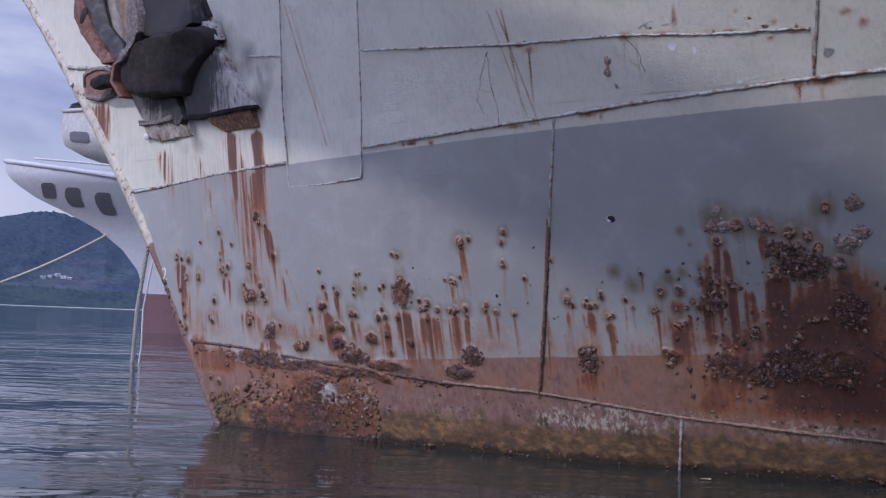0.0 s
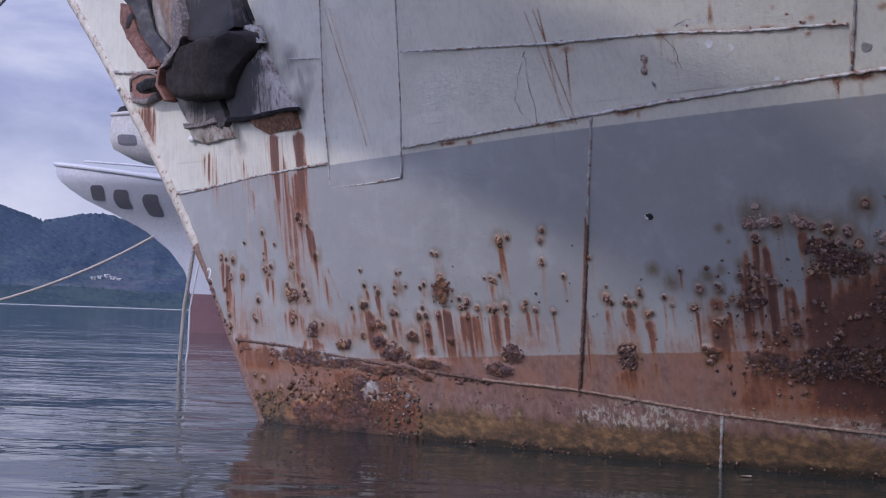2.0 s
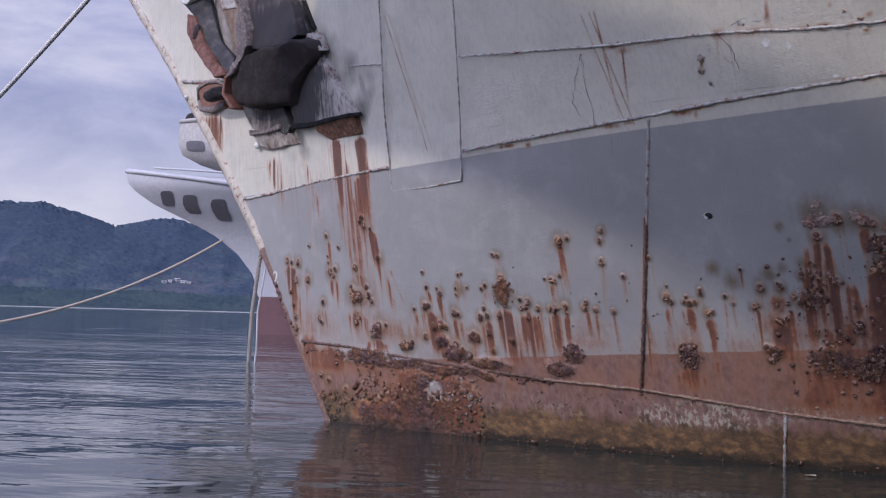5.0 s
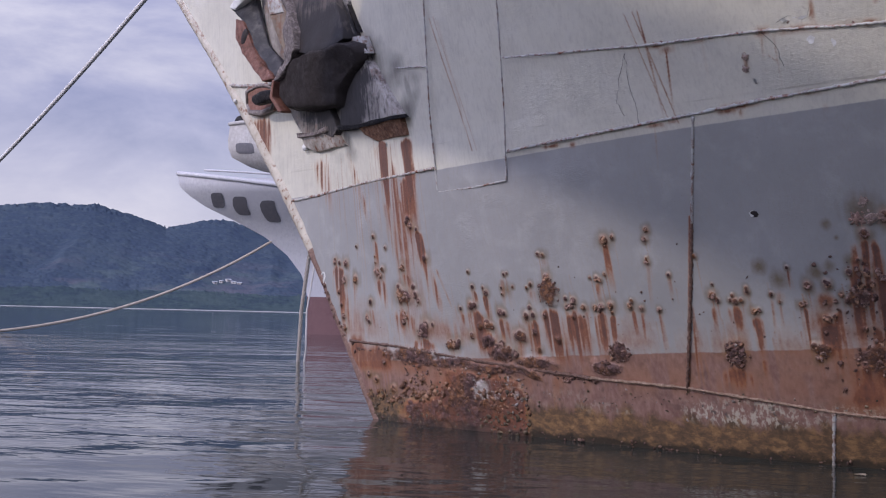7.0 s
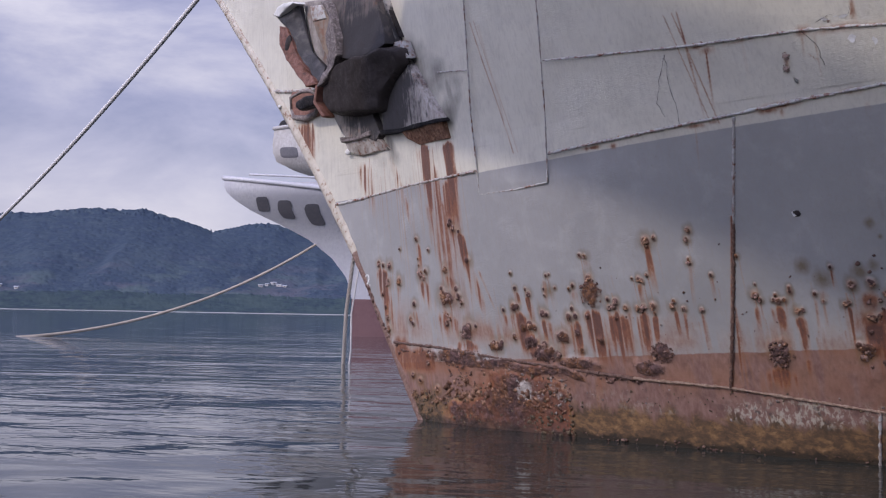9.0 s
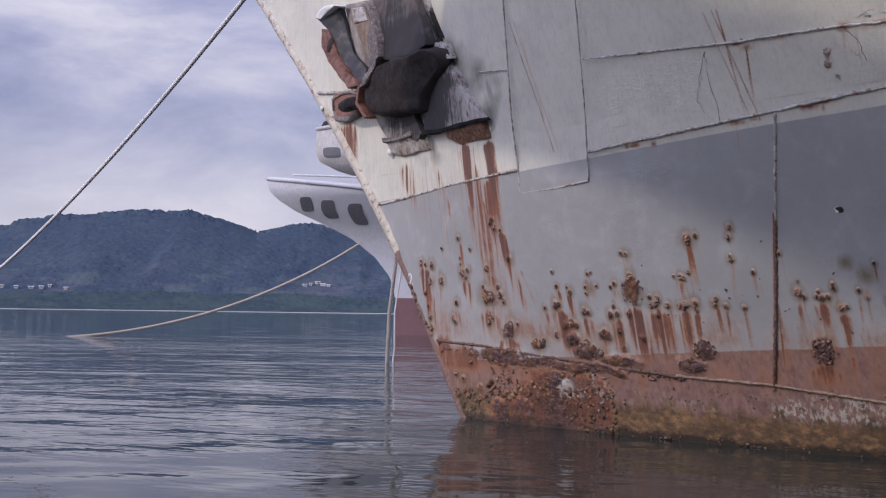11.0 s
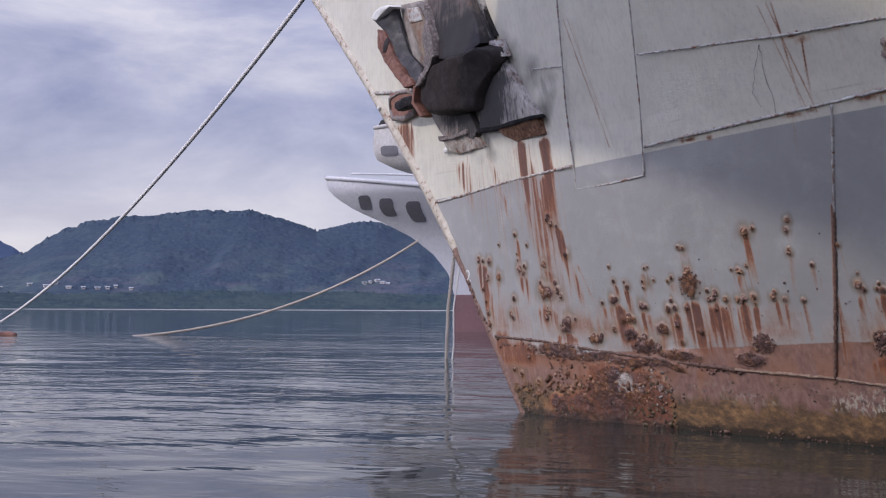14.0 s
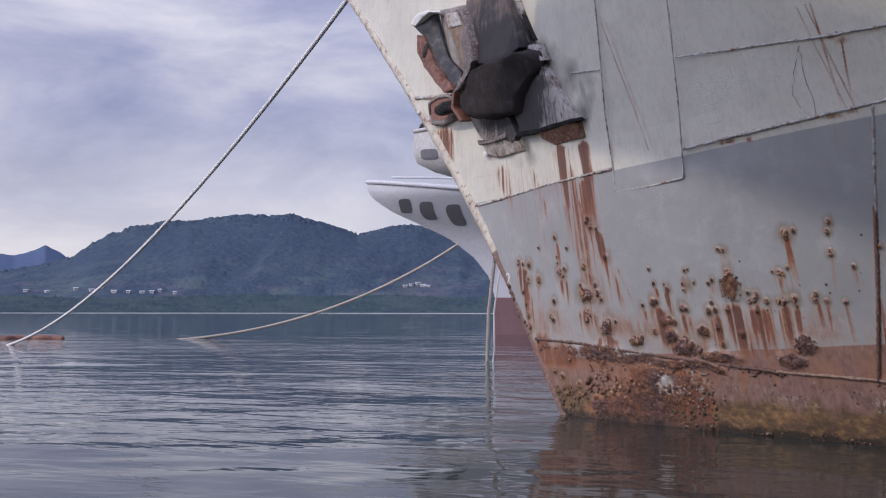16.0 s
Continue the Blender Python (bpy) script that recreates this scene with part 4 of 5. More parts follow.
bead([(4.62, 3.525), (3.713, 3.422), (3.053, 3.355), (2.094, 3.30), (1.483, 3.235), (0.813, 3.198)], 0.010, WELD, seed=2)
bead([(6.238, 3.734), (5.737, 3.65)], 0.007, WELD, seed=3)
bead([(8.677, 2.54), (7.856, 2.595), (7.065, 2.634), (6.373, 2.656), (5.801, 2.672)], 0.015, WELD, "cream weld seam rusting through", 4)
bead([(5.60, 4.6), (5.655, 4.143), (5.759, 3.238), (5.777, 2.435)], 0.008, WELD, seed=5)
bead([(5.777, 2.435), (5.283, 2.438), (4.809, 2.467)], 0.008, WELD, seed=6)
bead([(4.55, 4.4), (4.598, 3.931), (4.713, 3.019), (4.809, 2.467)], 0.008, WELD, seed=7)
bead([(4.744, 2.723), (4.357, 2.745), (3.834, 2.765), (2.786, 2.814), (2.156, 2.85), (1.521, 2.878), (0.831, 2.91), (0.361, 2.925), (-2.0, 3.0)], 0.013, WELD, "thick weld seam with rusted gaps", 8)
bead([(9.99, 4.19), (9.53, 4.11), (8.6, 4.02)], 0.022, WELD, seed=9)
bead([(2.763, 2.80), (2.928, 2.002)], 0.013, WELD, seed=10)
bead([(2.928, 2.002), (3.067, 1.315), (3.223, 0.60)], 0.016, WELD_RUSTY, "rusted vertical weld seam", 11)
bead([(7.45, 0.875), (6.641, 0.839), (5.705, 0.753), (5.014, 0.697), (4.179, 0.635)], 0.018, WELD_RUSTY, seed=12)
bead([(4.179, 0.635), (3.223, 0.599), (1.997, 0.471), (1.128, 0.416), (0.427, 0.38), (-2.0, 0.2)], 0.014, WELD_TAN, seed=13)
bead([(1.987, 0.472), (2.071, -0.1)], 0.014, WELD, seed=14)
bead([(0.72, 3.7), (0.758, 3.348), (0.808, 2.937)], 0.012, WELD, seed=15)


def lump_mesh(seed, material, knobs, small):
    """A cluster of knobbly scabs about one unit across, flat at the back."""
    rng = random.Random(seed)
    bm = bmesh.new()
    for k in range(knobs + seed % 4):
        r = rng.uniform(small, small * 1.9) if k else 0.6
        a, d = rng.uniform(0, 6.3), (rng.uniform(0.25, 0.95) if k else 0.0)
        got = bmesh.ops.create_icosphere(bm, subdivisions=2 if k == 0 else 1, radius=1.0)
        off = Vector((seed * 3.7 + k, seed * 1.3, k * 2.0))
        lift = 0.5 * (1 - d * d)
        for v in got["verts"]:
            n = noise.noise(v.co * 1.9 + off) * 0.6 + noise.noise(v.co * 4.3 + off) * 0.45
            c = v.co * (1 + n) * r
            v.co = Vector((c.x + math.cos(a) * d, c.y + math.sin(a) * d, c.z + lift * (1 if k else 0)))
    me = bpy.data.meshes.new("rust_scab")
    bm.to_mesh(me)
    bm.free()
    me.materials.append(material)
    me.polygons.foreach_set("use_smooth", [True] * len(me.polygons))
    return me


LUMPS = [lump_mesh(k + 1, LUMP if k % 3 else SCAB, 8, 0.2) for k in range(9)]
SWELLS = [lump_mesh(k + 21, (PITTED, LUMP, PITTED)[k % 3], 30, 0.11) for k in range(3)]


def basis(s, z, n, turn, size):
    p, a, u, nn = hull_frame(s, z)
    m = Matrix((a, u, nn)).transposed().to_4x4()
    return Matrix.Translation(p + nn * n) @ m @ Matrix.Rotation(turn, 4, "Z") @ Matrix.Diagonal((*size, 1))


rng = random.Random(11)
for s0, z0, r in SCABS:
    q = r * 1.05
    adopt(new("rust_scab", LUMPS[rng.randrange(9)]), ship).matrix_basis = basis(s0, z0, 0.0, rng.random() * 6.3, (q * 0.8, q * (0.7 + 0.3 * rng.random()), q * 0.85))
for k, (s0, z0, r) in enumerate(BLISTERS):
    adopt(new("rust_blister", SWELLS[k % 3]), ship, "pale pitted swelling of rust").matrix_basis = basis(s0, z0, -0.01, k * 1.9, (r * 0.95, r * 0.95, r * 0.5))


def crust_stuff(name, spots, material, seed, label):
    """Hundreds of small scabs in one mesh."""
    rng = random.Random(seed)
    base = []
    for k in range(9):
        bm = bmesh.new()
        bmesh.ops.create_icosphere(bm, subdivisions=1, radius=1.0)
        off = Vector((k * 2.3 + seed, 0.7, k))
        for v in bm.verts:
            v.co *= 1 + noise.noise(v.co * 1.6 + off) * 0.9 + noise.noise(v.co * 3.7 + off) * 0.6
        base.append(([v.co.copy() for v in bm.verts], [[v.index for v in f.verts] for f in bm.faces]))
        bm.free()
    V, F = [], []
    for s, z, q in spots:
        s = min(s, float(stem_s(z)) - 0.03)
        vs, fs = base[rng.randrange(9)]
        m = basis(s, z, q * 0.3, rng.random() * 6.3, (q, q * (0.8 + 0.7 * rng.random()), q * (0.5 + 0.6 * rng.random())))
        o = len(V)
        V += [m @ v for v in vs]
        F += [[i + o for i in f] for f in fs]
    return tagged(raw(name, V, F, material, ship, label), kind="stuff")


rng = random.Random(21)
orange, olive, pale, dark = [], [], [], []
for _ in range(2100):
    s, z = rng.uniform(4.93, 7.35), rng.uniform(-0.04, 0.68)
    if s > 6.3 + 0.3 * rng.random() and z > 0.34 or s > float(stem_s(z)) - 0.04:
        continue
    q = 0.005 + 0.016 * rng.random() ** 2
    white = math.exp(-((s - 5.45) / 0.2) ** 2 - ((z - 0.45) / 0.15) ** 2) + 0.9 * math.exp(-((s - 5.08) / 0.15) ** 2 - ((z - 0.45) / 0.18) ** 2)
    if rng.random() < 0.6 * white:
        pale.append((s, z, q * 0.9))
    elif z < 0.2 + 0.08 * rng.random():
        olive.append((s, z, q))
    elif rng.random() < (0.5 if z < 0.48 else 0.22):
        orange.append((s, z, q * 1.15))
    elif rng.random() < 0.65:
        dark.append((s, z, q))
    else:
        olive.append((s, z, q))
for _ in range(70):
    orange.append((rng.uniform(5.3, 6.6), rng.gauss(0.38, 0.07), 0.016 + 0.016 * rng.random()))
for _ in range(260):
    s = rng.uniform(4.1, 7.45)
    dark.append((s, 0.625 + 0.055 * (s - 4.3) + rng.gauss(0, 0.022), 0.006 + 0.016 * rng.random() ** 2))
for s0, z0, ws, wz, count in CLUSTERS:
    for _ in range(int(count)):
        a, d = rng.uniform(0, 6.3), rng.random() ** 0.6
        (dark if rng.random() < 0.88 else (orange if rng.random() < 0.75 else pale)).append((s0 + ws * d * math.cos(a), z0 + wz * d * math.sin(a), 0.006 + 0.013 * rng.random() ** 2))
for _ in range(150):
    dark.append((rng.uniform(0.2, 7.5), rng.gauss(1.2, 0.28), 0.003 + 0.008 * rng.random() ** 2))
for _ in range(420):
    dark.append((rng.uniform(-0.5, 2.0), rng.uniform(0.62, 1.72), 0.005 + 0.020 * rng.random() ** 2.5))
for _ in range(130):
    z = rng.uniform(0.9, 1.95)
    dark.append((float(stem_s(z)) - 0.03 - 0.05 * rng.random() ** 2, z, 0.008 + 0.018 * rng.random() ** 2))
for _ in range(170):
    s = rng.uniform(-0.2, 4.9)
    (pale if rng.random() < 0.45 else olive).append((s, 0.46 - 0.02 * (s - 3) + rng.gauss(0, 0.06), 0.004 + 0.010 * rng.random() ** 2))
crust_stuff("rust_scale", orange, SCAB, 31, "orange and brown rust scale")
crust_stuff("rust_crust", dark, LUMP, 32, "dark clustered rust scabs")
crust_stuff("chalky_crust", pale, CHALKY, 34, "whitish crumbling scale")
crust_stuff("weedy_crust", olive, OLIVE, 35, "olive brown weedy scale near the waterline")
tide = [(rng.uniform(-1.0, 7.0), rng.uniform(-0.05, 0.06), 0.004 + 0.012 * rng.random() ** 2) for _ in range(420)]
crust_stuff("barnacle_crust", tide, WELD_RUSTY, 33, "small dark barnacles at the waterline")

# raised stem-side mark
mark = bpy.data.curves.new("draft_mark", "FONT")
mark.body, mark.size, mark.extrude = "2", 0.21, 0.003
tmp = new("draft_mark_source", mark)
bpy.context.view_layer.update()
mark_mesh = bpy.data.meshes.new_from_object(tmp.evaluated_get(bpy.context.evaluated_depsgraph_get()))
bpy.data.objects.remove(tmp)
mark_mesh.materials.append(CHALK)
digit = adopt(new("draft_mark", mark_mesh), ship, "chalky white draught figure")
p, a, u, nn = hull_frame(7.99, 1.53)
digit.matrix_basis = Matrix.Translation(p + nn * 0.012) @ Matrix((-a, u, nn)).transposed().to_4x4()

# ---- anchor bolsters on the hull ----


def solid(name, outline, n0, n1, material, parent, label="", taper=0.0, bevel=0.012, rough=0.0, seed=1):
    bm = plate(bmesh.new(), outline, n0, n1, taper)
    if bevel:
        rounded(bm, bevel)
    if rough:
        bmesh.ops.triangulate(bm, faces=list(bm.faces))
        for _ in range(3):
            long_edges = [e for e in bm.edges if e.calc_length() > 0.09]
            bmesh.ops.subdivide_edges(bm, edges=long_edges, cuts=1)
            bmesh.ops.triangulate(bm, faces=[f for f in bm.faces if len(f.verts) > 3])
        bm.normal_update()
        for v in bm.verts:
            v.co += v.normal * (noise.noise(v.co * 5 + Vector((seed, 0, 0))) * rough + noise.noise(v.co * 14) * rough * 0.4)
    return part(name, bm, material, parent, label)


CROWN_AT = on_plate(7.45, 3.82, 0.2)


def sooty(name, base, worn, reach):
    """Old white paint blackened round the anchor's crown."""
    m = Mat(name, 0.7)
    n = m.noise(7, 6, 0.65)
    runs = m.noise(3.0, 5, 0.6, 0.3, m.stretch(8, 8, 0.8))
    col = m.mix(m.span(n, 0.35, 0.7), base, worn)
    col = m.mix(m.span(runs, 0.45, 0.75, 0.0, 0.75), col, (0.075, 0.055, 0.045))
    col = m.mix(m.span(m.noise(4, 5, 0.7), 0.56, 0.66, 0.0, 0.7), col, (0.19, 0.085, 0.05))
    gap = m.nt.nodes.new("ShaderNodeVectorMath")
    gap.operation = "DISTANCE"
    m.link(m.co, gap.inputs[0])
    gap.inputs[1].default_value = CROWN_AT
    far = m.op("ADD", gap.outputs["Value"], m.op("ADD", m.span(m.noise(3.2, 5, 0.65), 0.2, 0.8, -0.35, 0.35), m.span(runs, 0.3, 0.7, -0.2, 0.2)))
    col = m.mix(m.span(far, reach, reach - 0.28, 0.0, 0.95), col, (0.018, 0.016, 0.018))
    return m.done(col, None, (m.noise(30, 5), 0.004, 0.6), (n, 0.012, 0.4))


SOOTY_WHITE = sooty("soot_stained_white_paint", (0.50, 0.47, 0.43), (0.36, 0.32, 0.29), 1.12)
SOOTY_GREY = sooty("soot_stained_grey_paint", (0.34, 0.31, 0.28), (0.15, 0.13, 0.12), 0.86)
SOOTY_IRON = sooty("soot_stained_iron", (0.13, 0.11, 0.10), (0.05, 0.042, 0.04), 1.15)
OCHRE = paint_material("ochre_stained_paint", (0.24, 0.19, 0.14), (0.13, 0.095, 0.07), 0.5)

bolster = solid("anchor_bolster", [(7.92, 4.95), (7.60, 4.1), (7.41, 3.80), (7.29, 3.45), (7.32, 3.29), (6.94, 3.25), (6.31, 3.25), (6.17, 3.25), (6.36, 3.49), (6.58, 3.81), (6.90, 4.20), (7.16, 4.78)], -0.05, 0.10, SOOTY_WHITE, ship, "white anchor bolster plate blackened by soot", 0.02, 0.01)
solid("bolster_end", [(6.94, 3.255), (6.86, 3.14), (6.69, 3.05), (6.16, 3.05), (6.20, 3.23), (6.32, 3.26)], -0.05, [0.10, 0.06, 0.02, 0.02, 0.06, 0.10], SCAB, bolster, "rusted brown lower end of the bolster", 0.0, 0.006, 0.014, 2)
solid("end_bead", [(7.36, 3.30), (7.3, 3.25), (6.94, 3.22), (6.3, 3.225), (6.1, 3.22), (6.14, 3.26), (6.94, 3.265)], 0.0, 0.115, TARRED, bolster, "blackened bead along the end", 0.0, 0.006, 0.012, 3)
second = solid("anchor_bolster", [(9.09, 5.20), (8.98, 4.92), (8.89, 4.61), (8.61, 4.10), (8.55, 3.75), (8.39, 3.52), (8.20, 3.30), (7.87, 3.30), (7.50, 3.19), (7.38, 3.27), (7.59, 3.58), (7.95, 4.1), (8.31, 4.77), (8.50, 5.13)], -0.05, 0.09, SOOTY_GREY, ship, "streaked grey anchor bolster plate", 0.02, 0.01)
solid("bolster_end", [(8.26, 3.31), (8.20, 3.18), (8.01, 3.10), (7.62, 3.10), (7.27, 3.07), (7.47, 3.22), (7.89, 3.31)], -0.05, [0.10, 0.07, 0.03, 0.05, 0.02, 0.08, 0.10], BOLSTER, second, "folded pale end plate", 0.0, 0.008, 0.02, 4)
solid("end_bead", [(8.30, 3.35), (8.27, 3.29), (7.89, 3.275), (7.62, 3.29), (7.62, 3.33), (7.9, 3.315)], 0.0, 0.12, PALE_IRON, second, "", 0.0, 0.006, 0.016, 6)
solid("worn_strip", [(8.86, 4.95), (8.62, 4.5), (8.36, 4.2), (8.15, 4.3), (8.4, 4.72), (8.6, 5.0)], 0.05, 0.115, OCHRE, second, "ochre stained wear plate", 0.0, 0.006)
solid("rail_strip", [(7.20, 4.75), (6.89, 4.26), (6.86, 4.24), (7.17, 4.74)], -0.02, 0.05, TARRED, ship, "", 0.0, 0.003)
solid("rail_strip", [(6.74, 3.96), (6.27, 3.27), (6.235, 3.27), (6.70, 3.95)], -0.02, 0.06, TARRED, ship, "", 0.0, 0.003)
pad = solid("chafing_pad", [(9.52, 4.04), (9.46, 4.09), (9.03, 4.05), (8.85, 3.98), (8.81, 3.82), (8.87, 3.70), (9.14, 3.68), (9.43, 3.73), (9.51, 3.84)], -0.03, 0.035, RED_IRON, ship, "small rusted pad behind the anchor", 0.03, 0.01, 0.01, 5)
part("pad_rim", tube(bmesh.new(), [on_plate(s, z, 0.035) for s, z in ((9.47, 3.86), (9.48, 4.02), (9.25, 4.06), (9.03, 4.04), (8.87, 3.97), (8.85, 3.83), (8.90, 3.73), (9.14, 3.70), (9.41, 3.75), (9.47, 3.86))], [0.02, 0.028, 0.02, 0.026, 0.02, 0.03, 0.035, 0.045, 0.035, 0.02], 7), PALE_IRON, pad, "whitened crusty rim")
solid("lug", [(6.93, 4.20), (6.72, 4.17), (6.61, 3.96), (6.81, 3.99)], 0.0, 0.12, WELD, ship)
solid("lug", [(8.86, 5.08), (8.61, 5.04), (8.52, 4.85), (8.80, 4.87)], 0.0, 0.13, WELD, ship)
for s, z, q in ((8.27, 3.33, 0.04), (8.22, 3.17, 0.045), (9.75, 3.94, 0.03)):
    bolt = bmesh.new()
    bmesh.ops.create_icosphere(bolt, subdivisions=2, radius=1.0, matrix=basis(s, z, 0.05, 0.0, (q, q, q * 0.8)))
    part("bolt_head", bolt, CHALK, ship, "whitened bolt head")

# ---- anchor ----
anchor = thing("anchor", on_hull(7.4, 3.5), "blackened and rusted stockless anchor stowed against the bow", "anchor")
solid("crown", [(8.41, 3.97), (8.46, 3.77), (8.29, 3.60), (7.72, 3.53), (7.18, 3.48), (7.10, 3.66), (6.86, 3.82), (6.64, 3.90), (6.60, 3.98), (6.65, 4.08), (6.85, 4.16), (7.05, 4.14), (7.39, 4.16), (7.76, 4.16), (8.05, 4.08), (8.25, 4.01)], 0.08, [0.34, 0.34, 0.32, 0.30, 0.20, 0.22, 0.18, 0.16, 0.18, 0.24, 0.30, 0.34, 0.40, 0.44, 0.42, 0.38], TARRED, anchor, "soot-black anchor crown", 0.10, 0.03, 0.022, 3)
solid("crown_rim", [(8.43, 3.99), (8.50, 3.78), (8.31, 3.58), (8.27, 3.59), (8.44, 3.79), (8.39, 3.97)], 0.20, 0.37, RED_IRON, anchor, "rust-edged rim of the crown", 0.0, 0.012, 0.012, 15)
solid("toe", [(8.46, 3.90), (8.78, 3.91), (9.03, 3.89), (9.10, 3.83), (8.98, 3.75), (8.69, 3.75), (8.46, 3.75)], 0.16, [0.33, 0.31, 0.27, 0.25, 0.27, 0.31, 0.33], TARRED, anchor, "", 0.12, 0.035, 0.014, 5)
left = solid("fluke", [(9.22, 4.88), (9.42, 5.05), (9.34, 5.12), (9.02, 5.14), (9.00, 4.97), (8.93, 4.74), (8.82, 4.50), (8.56, 4.28), (8.40, 4.12), (8.51, 4.03), (8.70, 4.18), (8.93, 4.40), (9.08, 4.64)], 0.10, [0.27, 0.28, 0.26, 0.20, 0.16, 0.14, 0.14, 0.15, 0.22, 0.30, 0.27, 0.27, 0.27], FLUKE, anchor, "dark hollow anchor fluke", 0.0, 0.012, 0.012, 6)
edge = solid("fluke_edge", [(9.35, 4.91), (9.31, 4.66), (9.13, 4.43), (8.90, 4.21), (8.64, 4.00), (8.44, 4.00), (8.65, 4.18), (8.89, 4.40), (9.03, 4.63), (9.18, 4.86)], 0.12, [0.27, 0.30, 0.32, 0.33, 0.36, 0.36, 0.30, 0.29, 0.29, 0.28], RED_IRON, left, "red rusted fluke edge", 0.0, 0.015, 0.014, 7)
# a flat black lens stands in for the shaded oval hole
dimple = bmesh.new()
bmesh.ops.create_icosphere(dimple, subdivisions=2, radius=1.0, matrix=basis(9.12, 4.62, 0.285, 0.35, (0.075, 0.13, 0.03)))
part("dimple", dimple, TARRED, edge, "dark patch painted for the shade of an oval hole")
solid("fluke_tip", [(9.46, 5.06), (9.36, 5.15), (8.97, 5.16), (8.93, 5.11), (9.11, 5.08), (9.34, 5.00)], 0.12, 0.31, CHALK, left, "whitened fluke tip", 0.1, 0.02, 0.02, 12)
right = solid("fluke", [(8.02, 5.01), (7.89, 4.69), (7.79, 4.46), (7.81, 4.22), (7.50, 4.14), (7.07, 4.12), (6.87, 4.17), (6.92, 4.34), (7.02, 4.53), (7.10, 4.71), (7.16, 4.86)], 0.10, [0.40, 0.40, 0.40, 0.42, 0.36, 0.28, 0.24, 0.2, 0.2, 0.2, 0.2], SOOTY_IRON, anchor, "", 0.0, 0.012, 0.012, 8)
solid("fluke_edge", [(8.16, 4.95), (8.06, 4.72), (7.98, 4.49), (7.91, 4.31), (7.97, 4.23), (8.12, 4.17), (8.27, 4.06), (8.37, 3.95), (8.23, 3.96), (8.04, 4.04), (7.77, 4.12), (7.64, 4.21), (7.64, 4.40), (7.73, 4.62), (7.85, 4.86)], 0.25, [0.46, 0.46, 0.46, 0.45, 0.44, 0.43, 0.42, 0.40, 0.42, 0.45, 0.46, 0.47, 0.47, 0.47, 0.47], PALE_IRON, right, "salt-whitened pitted fluke edge", 0.0, 0.02, 0.03, 9)

# ---- ropes ----


def rope(name, points, radius, material, label, strands=3, pitch=0.22, cuts=900, sides=7):
    """A laid rope: strands wound round the line through points."""
    ob = thing(name, points[-1], label, "rope")
    pts = np.array([tuple(p) for p in points], float)
    seg = np.r_[0, np.cumsum(np.linalg.norm(np.diff(pts, axis=0), axis=1))]
    at = np.linspace(0, seg[-1], cuts)
    line = np.stack([np.interp(at, seg, pts[:, k]) for k in range(3)], 1)
    for k in range(strands):
        path = []
        for i in range(cuts):
            d = Vector(line[min(i + 1, cuts - 1)] - line[max(i - 1, 0)]).normalized()
            side = d.cross(Vector((0.3, 0.1, 1))).normalized()
            up = d.cross(side)
            a = 2 * math.pi * (at[i] / pitch + k / strands)
            path.append(Vector(line[i]) + (side * math.cos(a) + up * math.sin(a)) * radius * 0.5)
        part("strand", tube(bmesh.new(), path, radius * 0.58, sides), material, ob)
    return ob


def laid_rope(name, points, radius, material, label, pitch=0.3, cuts=1600, sides=12):
    """A rope as one tube with three twisted lobes."""
    ob = thing(name, points[-1], label, "rope")
    pts = np.array([tuple(p) for p in points], float)
    seg = np.r_[0, np.cumsum(np.linalg.norm(np.diff(pts, axis=0), axis=1))]
    at = np.linspace(0, seg[-1], cuts)
    line = np.stack([np.interp(at, seg, pts[:, k]) for k in range(3)], 1)
    way = np.gradient(line, axis=0)
    way /= np.linalg.norm(way, axis=1)[:, None]
    side = np.cross(way, np.array([0.3, 0.1, 1.0]))
    side /= np.linalg.norm(side, axis=1)[:, None]
    up = np.cross(way, side)
    V = []
    for k in range(sides):
        a = 2 * math.pi * k / sides
        r = radius * (1 + 0.012 * np.cos(3 * a - 2 * math.pi * at / pitch))[:, None]
        V.append(line + (side * math.cos(a) + up * math.sin(a)) * r)
    V = np.stack(V, 1).reshape(-1, 3)
    F = [(i * sides + k, (i + 1) * sides + k, (i + 1) * sides + (k + 1) % sides, i * sides + (k + 1) % sides) for i in range(cuts - 1) for k in range(sides)]
    raw("strand", V.tolist(), F, material, ob)
    return ob


def hanging(a, b, sag, count=60):
    a, b = Vector(a), Vector(b)
    return [a.lerp(b, i / count) - Vector((0, 0, sag * 4 * (i / count) * (1 - i / count))) for i in range(count + 1)]


MOOR_A, MOOR_B, MOOR_SAG = (-6.75, 15.39, 6.73), (-27.24, 30.44, -0.05), 1.11
laid_rope("mooring_line", hanging(MOOR_A, MOOR_B, MOOR_SAG), 0.04, ROPE, "white three-strand mooring rope running down into the water", 0.2, 2400)
laid_rope("tan_mooring_line", hanging((-17.03, 52.5, 4.82), (-25.85, 39.46, -0.05), 1.0), 0.065, ROPE_TAN, "slack tan mooring rope drooping to the water", 0.6, 500)
hang = [(-2.6, 15.4, 6.0), (-4.6, 20.0, 5.2), (-6.4, 23.2, 3.6), (-6.75, 23.75, 2.4), (-6.9, 23.8, 1.2), (-6.93, 23.8, 0.3), (-6.95, 23.8, -0.3)]
rope("hanging_rope", hang, 0.047, ROPE_MID, "pale frayed rope hanging straight into the water", pitch=0.34, cuts=500)
